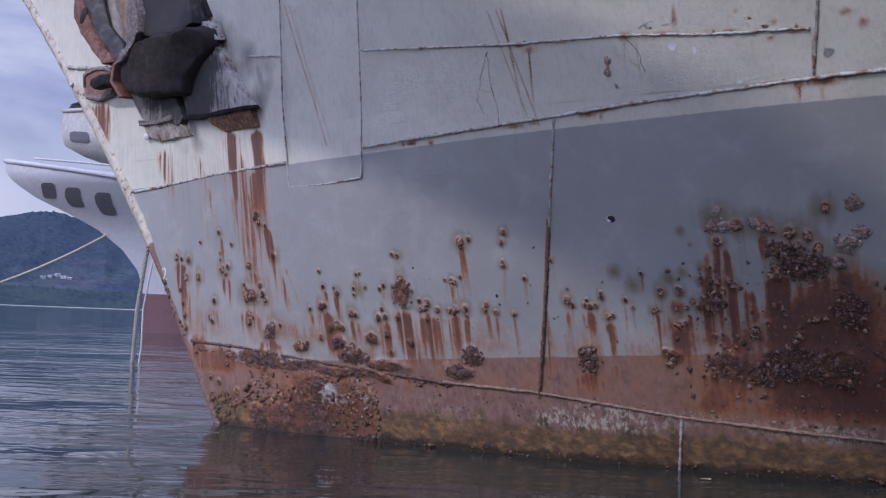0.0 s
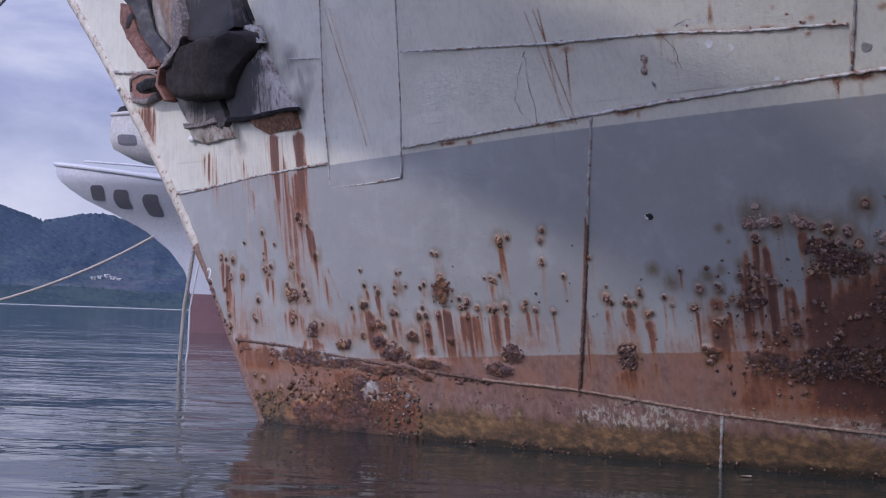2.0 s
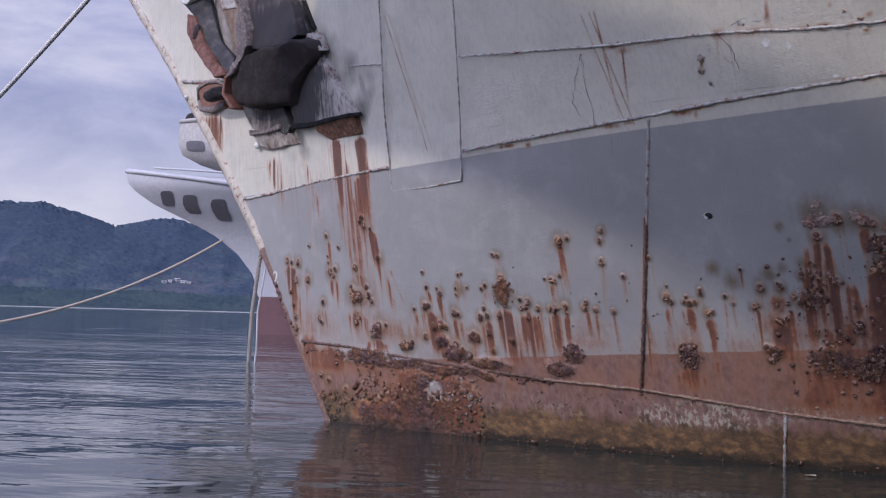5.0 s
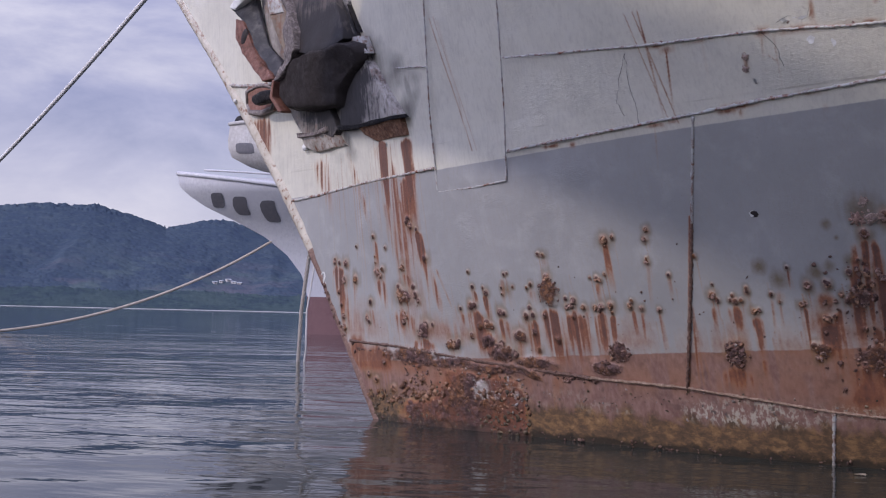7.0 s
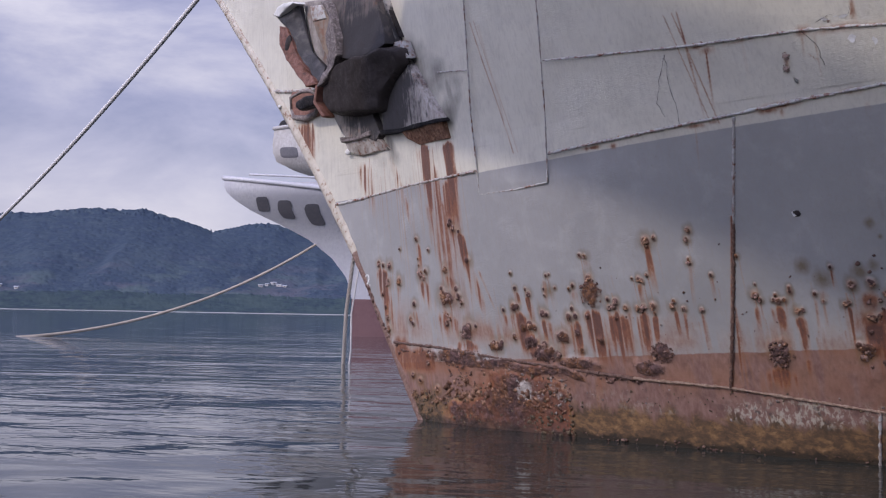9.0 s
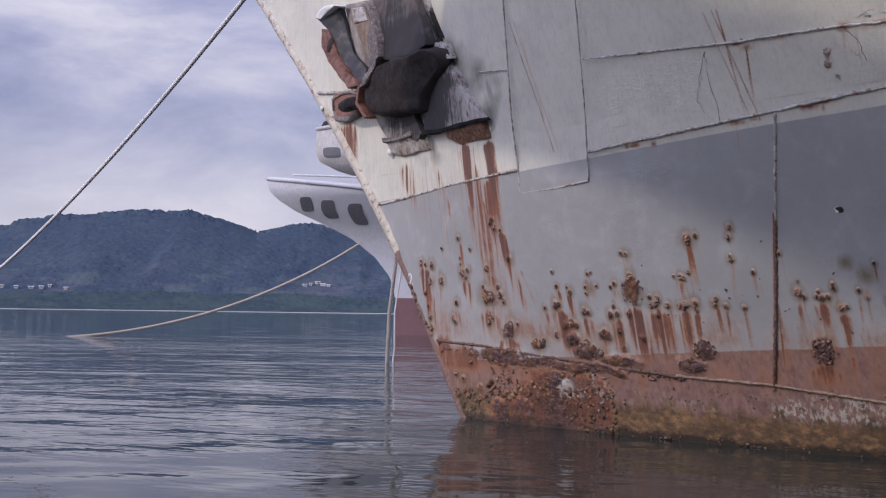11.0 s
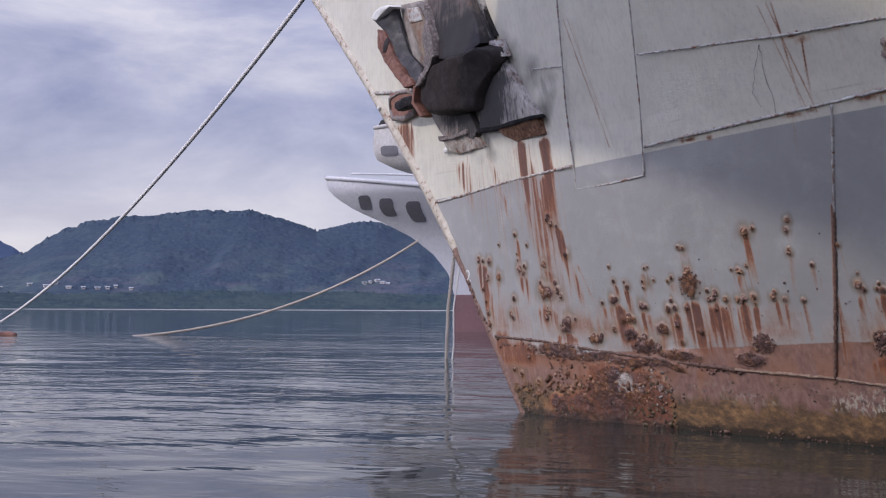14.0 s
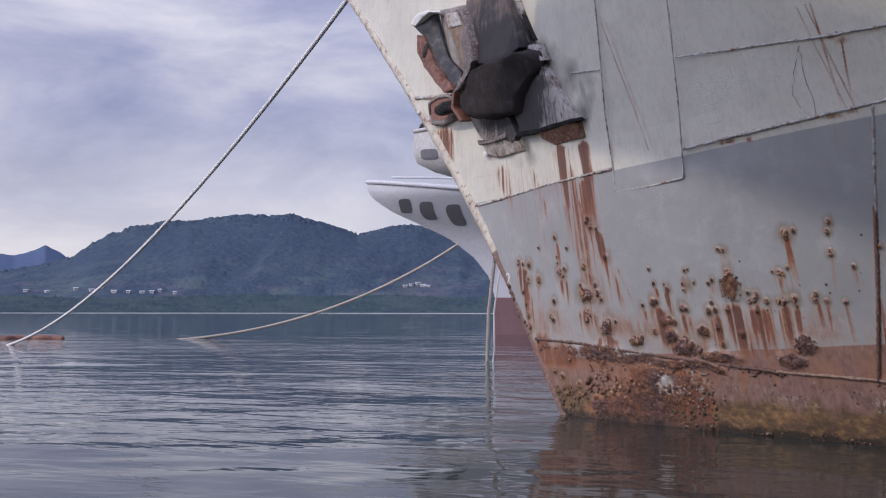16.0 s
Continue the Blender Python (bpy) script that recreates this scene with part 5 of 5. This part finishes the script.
rope("hanging_rope_tail", [(p[0] + 0.14 + 0.03 * math.sin(p[2] * 3), p[1] + 0.02, p[2]) for p in hang], 0.022, ROPE, "thin white rope hanging beside a thicker one", pitch=0.2, cuts=300)

# ---- white ships behind ----


def bow_ship(name, foot, ahead, profile, breadth, depth_aft, top_fall, label, paint, boot_z, ports, knuckle):
    """A flared bow: profile gives (height, reach of the stem ahead of the foot)."""
    ob = thing(name, foot, label, "ship")
    fwd = Vector((*ahead, 0)).normalized()
    side = Vector((fwd.y, -fwd.x, 0))
    if side.y > 0:
        side = -side
    hz, hx = zip(*profile)
    foot = Vector(foot)

    def skin(tau, z, sgn=1, off=0.0):
        reach = float(np.interp(z, hz, hx))
        q = max(0.0, min(1.0, (z - hz[0]) / (knuckle - hz[0])))
        full = breadth * (0.16 + 0.84 * q ** 2.4)
        b = full * (1 - math.exp(-tau / (depth_aft * 0.35))) + off
        return foot + fwd * (reach - tau) + side * (b * sgn) + Vector((0, 0, z))

    def sheet(z0, z1, rows, sgn, nm, mat, parent, lab=""):
        taus = [depth_aft * (k / 36) ** 1.6 for k in range(37)]
        V = []
        for i in range(rows + 1):
            for tau in taus:
                z = z0 + (z1 - z0) * i / rows
                p = skin(tau, z, sgn)
                if i == rows and z1 == hz[-1]:
                    p.z -= top_fall * tau
                V.append(p)
        c = len(taus)
        F = [(i * c + j, i * c + j + 1, (i + 1) * c + j + 1, (i + 1) * c + j) for i in range(rows) for j in range(c - 1)]
        return raw(nm, V, F, mat, parent, lab)

    hull = None
    for sgn in (1, -1):
        h = sheet(boot_z, hz[-1], 26, sgn, "hull", paint, ob)
        hull = hull or h
        if boot_z > hz[0]:
            sheet(hz[0], boot_z, 6, sgn, "bottom", BOOT, ob, "faded red bottom paint")
    top = [skin(depth_aft * k / 30, hz[-1]) - Vector((0, 0, top_fall * depth_aft * k / 30)) for k in range(31)]
    top2 = [skin(depth_aft * k / 30, hz[-1], -1) - Vector((0, 0, top_fall * depth_aft * k / 30)) for k in range(31)]
    n = len(top)
    raw("deck", top + top2, [(j, j + 1, n + j + 1, n + j) for j in range(n - 1)], paint, ob)
    part("cap_rail", tube(bmesh.new(), top[::-1] + top2[1:], 0.13, 8), paint, ob)
    # each port is a closed cap; the shade inside it is painted dark
    for tau, z, w, h, lean in ports:
        bm = bmesh.new()
        ct = tau + lean * h / 2
        rings = []
        for out, grow in ((-0.2, 1.0), (0.03, 1.0), (0.035, 0.55)):
            ring = []
            for k in range(28):
                a = 2 * math.pi * k / 28
                cx, cy = math.cos(a), math.sin(a)
                cx, cy = math.copysign(abs(cx) ** 0.45, cx) * grow, math.copysign(abs(cy) ** 0.45, cy) * grow
                ring.append(bm.verts.new(skin(max(0.05, ct + cx * w / 2 + lean * h / 2 * cy), z + cy * h / 2, 1, out)))
            rings.append(ring)
        for a, b in zip(rings, rings[1:]):
            for k in range(28):
                bm.faces.new((a[k], a[(k + 1) % 28], b[(k + 1) % 28], b[k]))
        bm.faces.new(rings[-1])
        bmesh.ops.recalc_face_normals(bm, faces=list(bm.faces))
        part("mooring_port", bm, PORT, hull, "mooring port drawn as a closed cap in shade-dark paint", smooth=False)
    return ob, skin


P2 = [(-0.8, -0.3), (0.0, 0.0), (2.0, 0.0), (3.1, 0.3), (4.15, 1.13), (5.06, 2.33), (5.67, 3.53), (6.48, 5.37), (7.1, 6.35), (7.5, 6.75), (7.8, 6.85), (8.17, 6.85)]
white_ship, skin2 = bow_ship("white_ship", (-15.22, 53.35, 0), (-0.925, -0.38), P2, 3.4, 16.0, 0.11, "white ship with flared bow, mooring ports and red bottom", WHITE, 1.98,
                             [(0.62, 6.82, 0.62, 0.72, 1.3), (1.15, 6.56, 0.72, 0.9, 1.45), (1.95, 6.32, 0.78, 1.05, 1.6)], 7.45)
part("top_rail", tube(bmesh.new(), [skin2(t, 8.17) + Vector((0, 0, 0.22 - 0.05 * t)) for t in np.linspace(1.3, 9, 24)], 0.06, 8), WHITE, white_ship)
P3 = [(-0.8, -9.0), (0.0, -9.0), (6.0, -6.5), (8.6, -4.2), (9.15, -2.7), (9.45, -1.5), (9.75, -0.6), (10.05, -0.15), (10.4, 0.02), (10.9, 0.1), (12.0, 0.0)]
old_ship, skin3 = bow_ship("old_white_ship", (-21.35, 57.46, 0), (-0.925, -0.38), P3, 3.0, 14.0, -0.10,
                           "dirty white bow of an older ship with a dark port", WHITE_OLD, -0.8, [(0.9, 10.55, 1.0, 0.62, 0.0)], 10.5)
cover = bmesh.new()
loop = [(0.15, 12.0), (0.35, 12.42), (0.9, 12.62), (2.4, 12.7), (6.0, 12.9), (6.0, 12.0)]
near_loop = [cover.verts.new(skin3(t, z, 1, 0.05)) for t, z in loop]
far_loop = [cover.verts.new(skin3(t, z, -1, 0.05)) for t, z in loop]
cover.faces.new(near_loop)
cover.faces.new(far_loop[::-1])
for k in range(len(loop)):
    j = (k + 1) % len(loop)
    cover.faces.new((near_loop[k], far_loop[k], far_loop[j], near_loop[j]))
bmesh.ops.recalc_face_normals(cover, faces=list(cover.faces))
part("deck_cover", rounded(cover, 0.05), DARK, old_ship, "dark cover over the foredeck", smooth=False)

# ---- water and far shore ----
raw("water", [(-3500, -800, 0), (3500, -800, 0), (3500, 4800, 0), (-3500, 4800, 0)], [(0, 1, 2, 3)], WATER, smooth=False)
tagged(bpy.data.objects["water"], "dark calm harbour water with light ripples", "water", kind="structure")


def polar(az, dist, z):
    a = np.radians(az)
    return np.stack([-np.sin(a) * dist, np.cos(a) * dist, z], -1)


# skyline of the wooded hill: bearing to the left in degrees, height angle
SKYLINE = numbers("60 1.2, 46 1.6, 41.9 2.0, 39.4 2.5, 38.34 2.8, 37.79 3.29, 36.69 4.0, 35.28 4.5, 33.84 4.8, 32.38 4.86, 30.61 5.1, 29.41 5.28, 28.2 5.2, 27.14 5.3, 25.76 4.98, 24.52 4.62, 23.53 4.2, 22.67 4.45, 20.96 4.82, 20.19 4.76, 18.94 4.35, 18.01 4.1, 15 3.6, 10 4.2, 0 4.6, -20 3.8, -40 2.5")


def hillside(name, crest, near, far, material, seed, label, az0=-40.0, az1=60.0, dense=28, rows=150, rough=1.0):
    a0, a1 = max(az0, 12.0), min(az1, 46.0)
    az = np.concatenate([np.linspace(az0, a0, 120)[:-1] if az0 < a0 else [], np.linspace(a0, a1, int((a1 - a0) * dense)), np.linspace(a1, az1, 60)[1:] if az1 > a1 else []])
    k = np.linspace(0, 1, rows)
    A, K = np.meshgrid(az, k)
    bear, height = np.array(sorted(crest)).T
    dist = near + (far - near) * K
    crest_at = np.interp(az, bear, height)
    smooth_at = np.mean([np.interp(az + o, bear, height) for o in np.linspace(-3.5, 3.5, 29)], axis=0)
    top = np.tan(np.radians(smooth_at + (crest_at - smooth_at) * K ** 5)) * far
    rise = K ** 1.35
    fold = A + 2.2 * (fbm(A * 0.3, K * 1.5, 3, seed + 2) - 0.5) * 2 + 1.6 * K
    gully = (fbm(fold * 0.4, K * 1.0, 2, seed + 3) - 0.5) * np.sin(np.pi * np.clip(K, 0, 1)) * 0.20
    Z = top * np.clip(rise + gully * np.clip(K * 3, 0, 1), 0, 1.0) + 1.2
    step = (far - near) / 6.0
    crowns = np.sqrt(value_noise(A * 3.6, K * step, seed + 5)) * 4.2 + np.sqrt(value_noise(A * 7.5 + 9, K * step * 1.9, seed + 8)) * 2.6
    tall = np.clip(value_noise(A * 5.0, K * step, seed + 9) - 0.82, 0, 1) * 26
    Z = Z + ((crowns - 4.2) * (0.4 + 0.8 * (K > 0.95)) + tall * (K > 0.95)) * rough * np.clip(K * 8, 0.15, 1)
    Z[0] = -2
    V = polar(A, dist, Z).reshape(-1, 3)
    columns = len(az)
    idx = np.arange(rows * columns).reshape(rows, columns)
    F = np.stack([idx[:-1, :-1], idx[:-1, 1:], idx[1:, 1:], idx[1:, :-1]], -1).reshape(-1, 4)
    ob = raw(name, V.tolist(), F.tolist(), material)
    return tagged(ob, label, "hill", kind="structure"), (az, dist[:, 0], Z)


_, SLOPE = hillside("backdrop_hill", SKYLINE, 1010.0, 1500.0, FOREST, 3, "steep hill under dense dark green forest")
hillside("backdrop_far_hill", numbers("70 2.0, 52 2.6, 45 2.6, 42.5 2.95, 41.2 2.88, 40.3 3.1, 39.72 3.42, 39.0 3.05, 38.3 2.5, 36 1.5, 30 1, -40 1"), 2600.0, 3200.0, FAR_HILL, 13, "distant hills paled by haze mixed into their colour", 25.0, 70.0, 14, 20, 0.8)
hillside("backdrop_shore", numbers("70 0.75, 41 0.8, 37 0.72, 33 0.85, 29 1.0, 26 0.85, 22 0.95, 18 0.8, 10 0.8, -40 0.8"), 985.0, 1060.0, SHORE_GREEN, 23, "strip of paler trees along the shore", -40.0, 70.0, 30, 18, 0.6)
# pale tube drawn for the bright line at the far water's edge
bm = bmesh.new()
line = [Vector(polar(np.array(a), np.array(984.0), np.array(0.05))) for a in np.linspace(-40, 70, 200)]
tube(bm, line, 0.45, 6)
tagged(part("shore_line", bm, SHORE_PALE), "thin pale strip added for the bright line at the far water's edge", "shore", kind="structure")


def slope_spot(az, el):
    """Where the hillside is first seen at that height angle."""
    bear, dist, height = SLOPE
    column = height[:, int(np.argmin(np.abs(bear - az)))]
    row = int(np.argmax(column >= np.tan(np.radians(el)) * dist))
    return float(dist[row]) - 2.0, float(column[row])


def house(az, el, w, d, h, roof, seed):
    rng = random.Random(seed)
    dist, z = slope_spot(az, el)
    place = Vector(polar(np.array(az), np.array(dist), np.array(z)))
    ob = thing("house", place, "small pale house among the trees on the far shore", "house", "houses on the far shore")
    turn = Matrix.Translation(place) @ Matrix.Rotation(radians(az + rng.uniform(-25, 25)), 4, "Z")
    bm = bmesh.new()
    bmesh.ops.create_cube(bm, size=1.0, matrix=turn @ Matrix.Translation((0, 0, h / 2 - 1.6)) @ Matrix.Diagonal((w, d, h + 3.2, 1)))
    part("wall", bm, WHITE_OLD, ob, smooth=False)
    bm = bmesh.new()
    e = 0.6
    pts = [(-w / 2 - e, -d / 2 - e, h), (w / 2 + e, -d / 2 - e, h), (w / 2 + e, d / 2 + e, h), (-w / 2 - e, d / 2 + e, h), (-w / 2 - e, 0, h + roof), (w / 2 + e, 0, h + roof)]
    v = [bm.verts.new(turn @ Vector(q)) for q in pts]
    for f in ((0, 1, 5, 4), (2, 3, 4, 5), (0, 4, 3), (1, 2, 5), (3, 2, 1, 0)):
        bm.faces.new([v[i] for i in f])
    part("roof", bm, ROOF if rng.random() < 0.7 else WHITE, ob, smooth=False)
    for k in range(max(1, int(w / 5))):
        bm = bmesh.new()
        bmesh.ops.create_cube(bm, size=1.0, matrix=turn @ Matrix.Translation((-w / 2 + (k + 0.5) * w / max(1, int(w / 5)), -d / 2, h * 0.5)) @ Matrix.Diagonal((1.0, 0.3, 1.0, 1)))
        part("window", bm, DARK, ob, smooth=False)


ROOF = paint_material("pale_sheet_roof", (0.6, 0.62, 0.66), (0.45, 0.47, 0.5), 0.05)
for k, (az, el, w) in enumerate(numbers("20.9 1.45 14, 20.55 1.5 12, 20.2 1.6 16, 19.9 1.5 18, 19.6 1.45 14, 38.2 1.2 14, 37.4 1.15 16, 36.9 1.3 10, 36.3 1.05 18, 35.6 0.95 12, 34.9 1.05 16, 34.4 0.95 14, 34.0 1.15 10, 33.2 0.85 12, 40.6 1.1 14, 39.6 1.0 12")):
    house(az, max(el, 1.06), w * 0.30, 5.0, 1.3, 0.8, k)

# ---- small things on the water ----


def driftwood(x, y, length, turn, seed, label):
    ob = thing("driftwood", (x, y, 0), label, "log")
    pts = [Vector((x, y, 0.02)) + Matrix.Rotation(turn, 3, "Z") @ Vector(((k / 10 - 0.5) * length, 0.08 * math.sin(k + seed), 0.03 * math.sin(k * 1.7 + seed))) for k in range(11)]
    part("log", tube(bmesh.new(), pts, [0.16 * (1 - 0.05 * abs(k - 5)) for k in range(11)], 8), RED_IRON, ob)


driftwood(-31.2, 37.4, 1.6, 0.3, 1, "brown driftwood log floating at the mooring")
driftwood(-32.3, 36.6, 1.2, 0.9, 2, "short brown log floating at the mooring")
rng = random.Random(5)
leaf = bmesh.new()
ring = [leaf.verts.new(on_hull(2.0, 0.0) * 0 + Vector((2.18 + 0.05 * math.cos(a), 8.48 + 0.02 * math.sin(a), 0.012 + 0.006 * math.sin(2 * a)))) for a in np.linspace(0, 2 * math.pi, 10)[:-1]]
bmesh.ops.solidify(leaf, geom=[leaf.faces.new(ring)], thickness=0.004)
tagged(part("leaf", leaf, ROPE_TAN), "pale dry leaf floating on the water", "leaf")

# ---- added slab out of view, beside the camera: it shades a band of the hull ----
gangway = thing("gangway", (-2.3, -4.5, 0), "added unseen slab on a post, shading a band of the hull", "gangway")


def shade_point(s, z, height):
    p = on_hull(s, z)
    return p + SUN_DIR * ((height - z) / SUN_DIR.z)


def shade_slab_deck():
    height = 7.2
    a, b = shade_point(6.43, 2.963, height), shade_point(2.46, 1.50, height)
    run = (a - b).normalized()
    a, b = a + run * 1.2, b - run * 7.5
    inner = shade_point(4.48, 3.865, height)
    across = (inner - b) - run * (inner - b).dot(run)
    bm = bmesh.new()
    lo = [bm.verts.new(p) for p in (a, b, b + across * 0.8, a + across * 1.05)]
    hi = [bm.verts.new(p + Vector((0, 0, 0.25))) for p in (a, b, b + across * 0.8, a + across * 1.05)]
    bm.faces.new(hi)
    bm.faces.new(lo[::-1])
    for k in range(4):
        bm.faces.new((lo[k], lo[(k + 1) % 4], hi[(k + 1) % 4], hi[k]))
    bmesh.ops.recalc_face_normals(bm, faces=list(bm.faces))
    part("shade_slab", rounded(bm, 0.03), WELD, gangway)
    foot = b + across * 0.4 + run * 0.9
    post = bmesh.new()
    bmesh.ops.create_cube(post, size=1.0, matrix=Matrix.Translation((foot.x, foot.y, 3.0)) @ Matrix.Diagonal((0.7, 0.7, 8.4, 1)))
    part("post", rounded(post, 0.05), WELD, gangway)


shade_slab_deck()

# ---- torn paint, knobs and cracks on the upper plating ----


def crack(points, seed):
    rng = random.Random(seed)
    pts = [(a + rng.uniform(-0.008, 0.008), b) for a, b in along(points, 0.03)]
    part("paint_crack", tube(bmesh.new(), [on_plate(float(a), float(b), 0.001) for a, b in pts], [0.0018 * (0.5 + rng.random()) for _ in pts], 5), DARK, ship)


crack([(3.287, 3.332), (3.386, 3.146), (3.443, 2.983), (3.39, 2.872)], 1)
crack([(3.287, 3.332), (3.296, 3.095), (3.261, 2.924), (3.256, 2.797)], 2)
crack([(2.12, 3.30), (2.02, 3.2), (1.98, 3.05)], 3)
crack([(2.0, 3.33), (1.9, 3.36), (1.75, 3.34), (1.72, 3.5)], 4)
crack([(6.2, 2.3), (6.12, 2.05), (6.0, 1.85), (5.98, 1.6)], 5)
crack([(6.6, 1.95), (6.66, 1.8), (6.5, 1.66)], 6)
for a, b, q in numbers("2.258 3.15 0.05, 2.27 3.069 0.05, 3.0 3.36 0.02, 2.93 3.36 0.025, 1.9 3.32 0.02, 1.45 3.25 0.022, 1.1 3.24 0.03, 0.9 3.22 0.025, 1.2 3.3 0.02, 3.9 2.775 0.02, 4.2 2.76 0.025, 0.8 2.92 0.03, 1.0 2.91 0.025, 6.9 2.64 0.02, 7.4 2.62 0.022, 6.2 2.66 0.018"):
    ob = new("rust_scab", SWELLS[0] if q > 0.04 else LUMPS[int(a * 100) % 9])
    adopt(ob, ship)
    ob.matrix_basis = basis(a, b, 0.0, a * 9, (q * 0.7, q * 0.6, q * 0.5))


def flake_mesh(seed):
    """A thin ragged flake of paint with its lower edge lifted."""
    rng = random.Random(seed)
    bm = bmesh.new()
    ring = []
    for k in range(11):
        a = 2 * math.pi * k / 11
        r = rng.uniform(0.55, 1.0)
        x, y = math.cos(a) * r, math.sin(a) * r
        ring.append(bm.verts.new((x, y, 0.05 + 0.28 * max(0.0, -y) ** 2 + 0.05 * rng.random())))
    mid = bm.verts.new((0, 0.1, 0.10))
    for k in range(11):
        bm.faces.new((ring[k], ring[(k + 1) % 11], mid))
    bmesh.ops.solidify(bm, geom=list(bm.faces), thickness=0.05)
    me = bpy.data.meshes.new("paint_flake")
    bm.to_mesh(me)
    bm.free()
    me.materials.append(CHALK)
    return me


FLAKES = [flake_mesh(k) for k in range(4)]
for k, (a, b, w, h) in enumerate(numbers("1.754 3.19 0.035 0.035, 1.60 3.15 0.02 0.04, 1.80 3.345 0.07 0.025, 0.712 3.06 0.04 0.04, 2.40 2.05 0.03 0.03, 1.92 3.34 0.05 0.02, 2.21 2.98 0.02 0.025, 1.30 2.93 0.03 0.02, 7.30 3.0 0.02 0.025, 6.55 3.0 0.02 0.03")):
    ob = adopt(new("paint_flake", FLAKES[k % 4]), ship)
    ob.matrix_basis = basis(a, b, 0.0, 0.2 * math.sin(k * 5.0), (w, h, 0.025))
torn = bmesh.new()
bmesh.ops.create_icosphere(torn, subdivisions=2, radius=1.0)
m = basis(2.385, 2.045, 0.0, 0.4, (0.035, 0.028, 0.006))
for v in torn.verts:
    v.co = m @ (v.co * (1 + 0.5 * noise.noise(v.co * 2.2)))
part("torn_spot", torn, TARRED, ship, "dark torn spot in the paint")
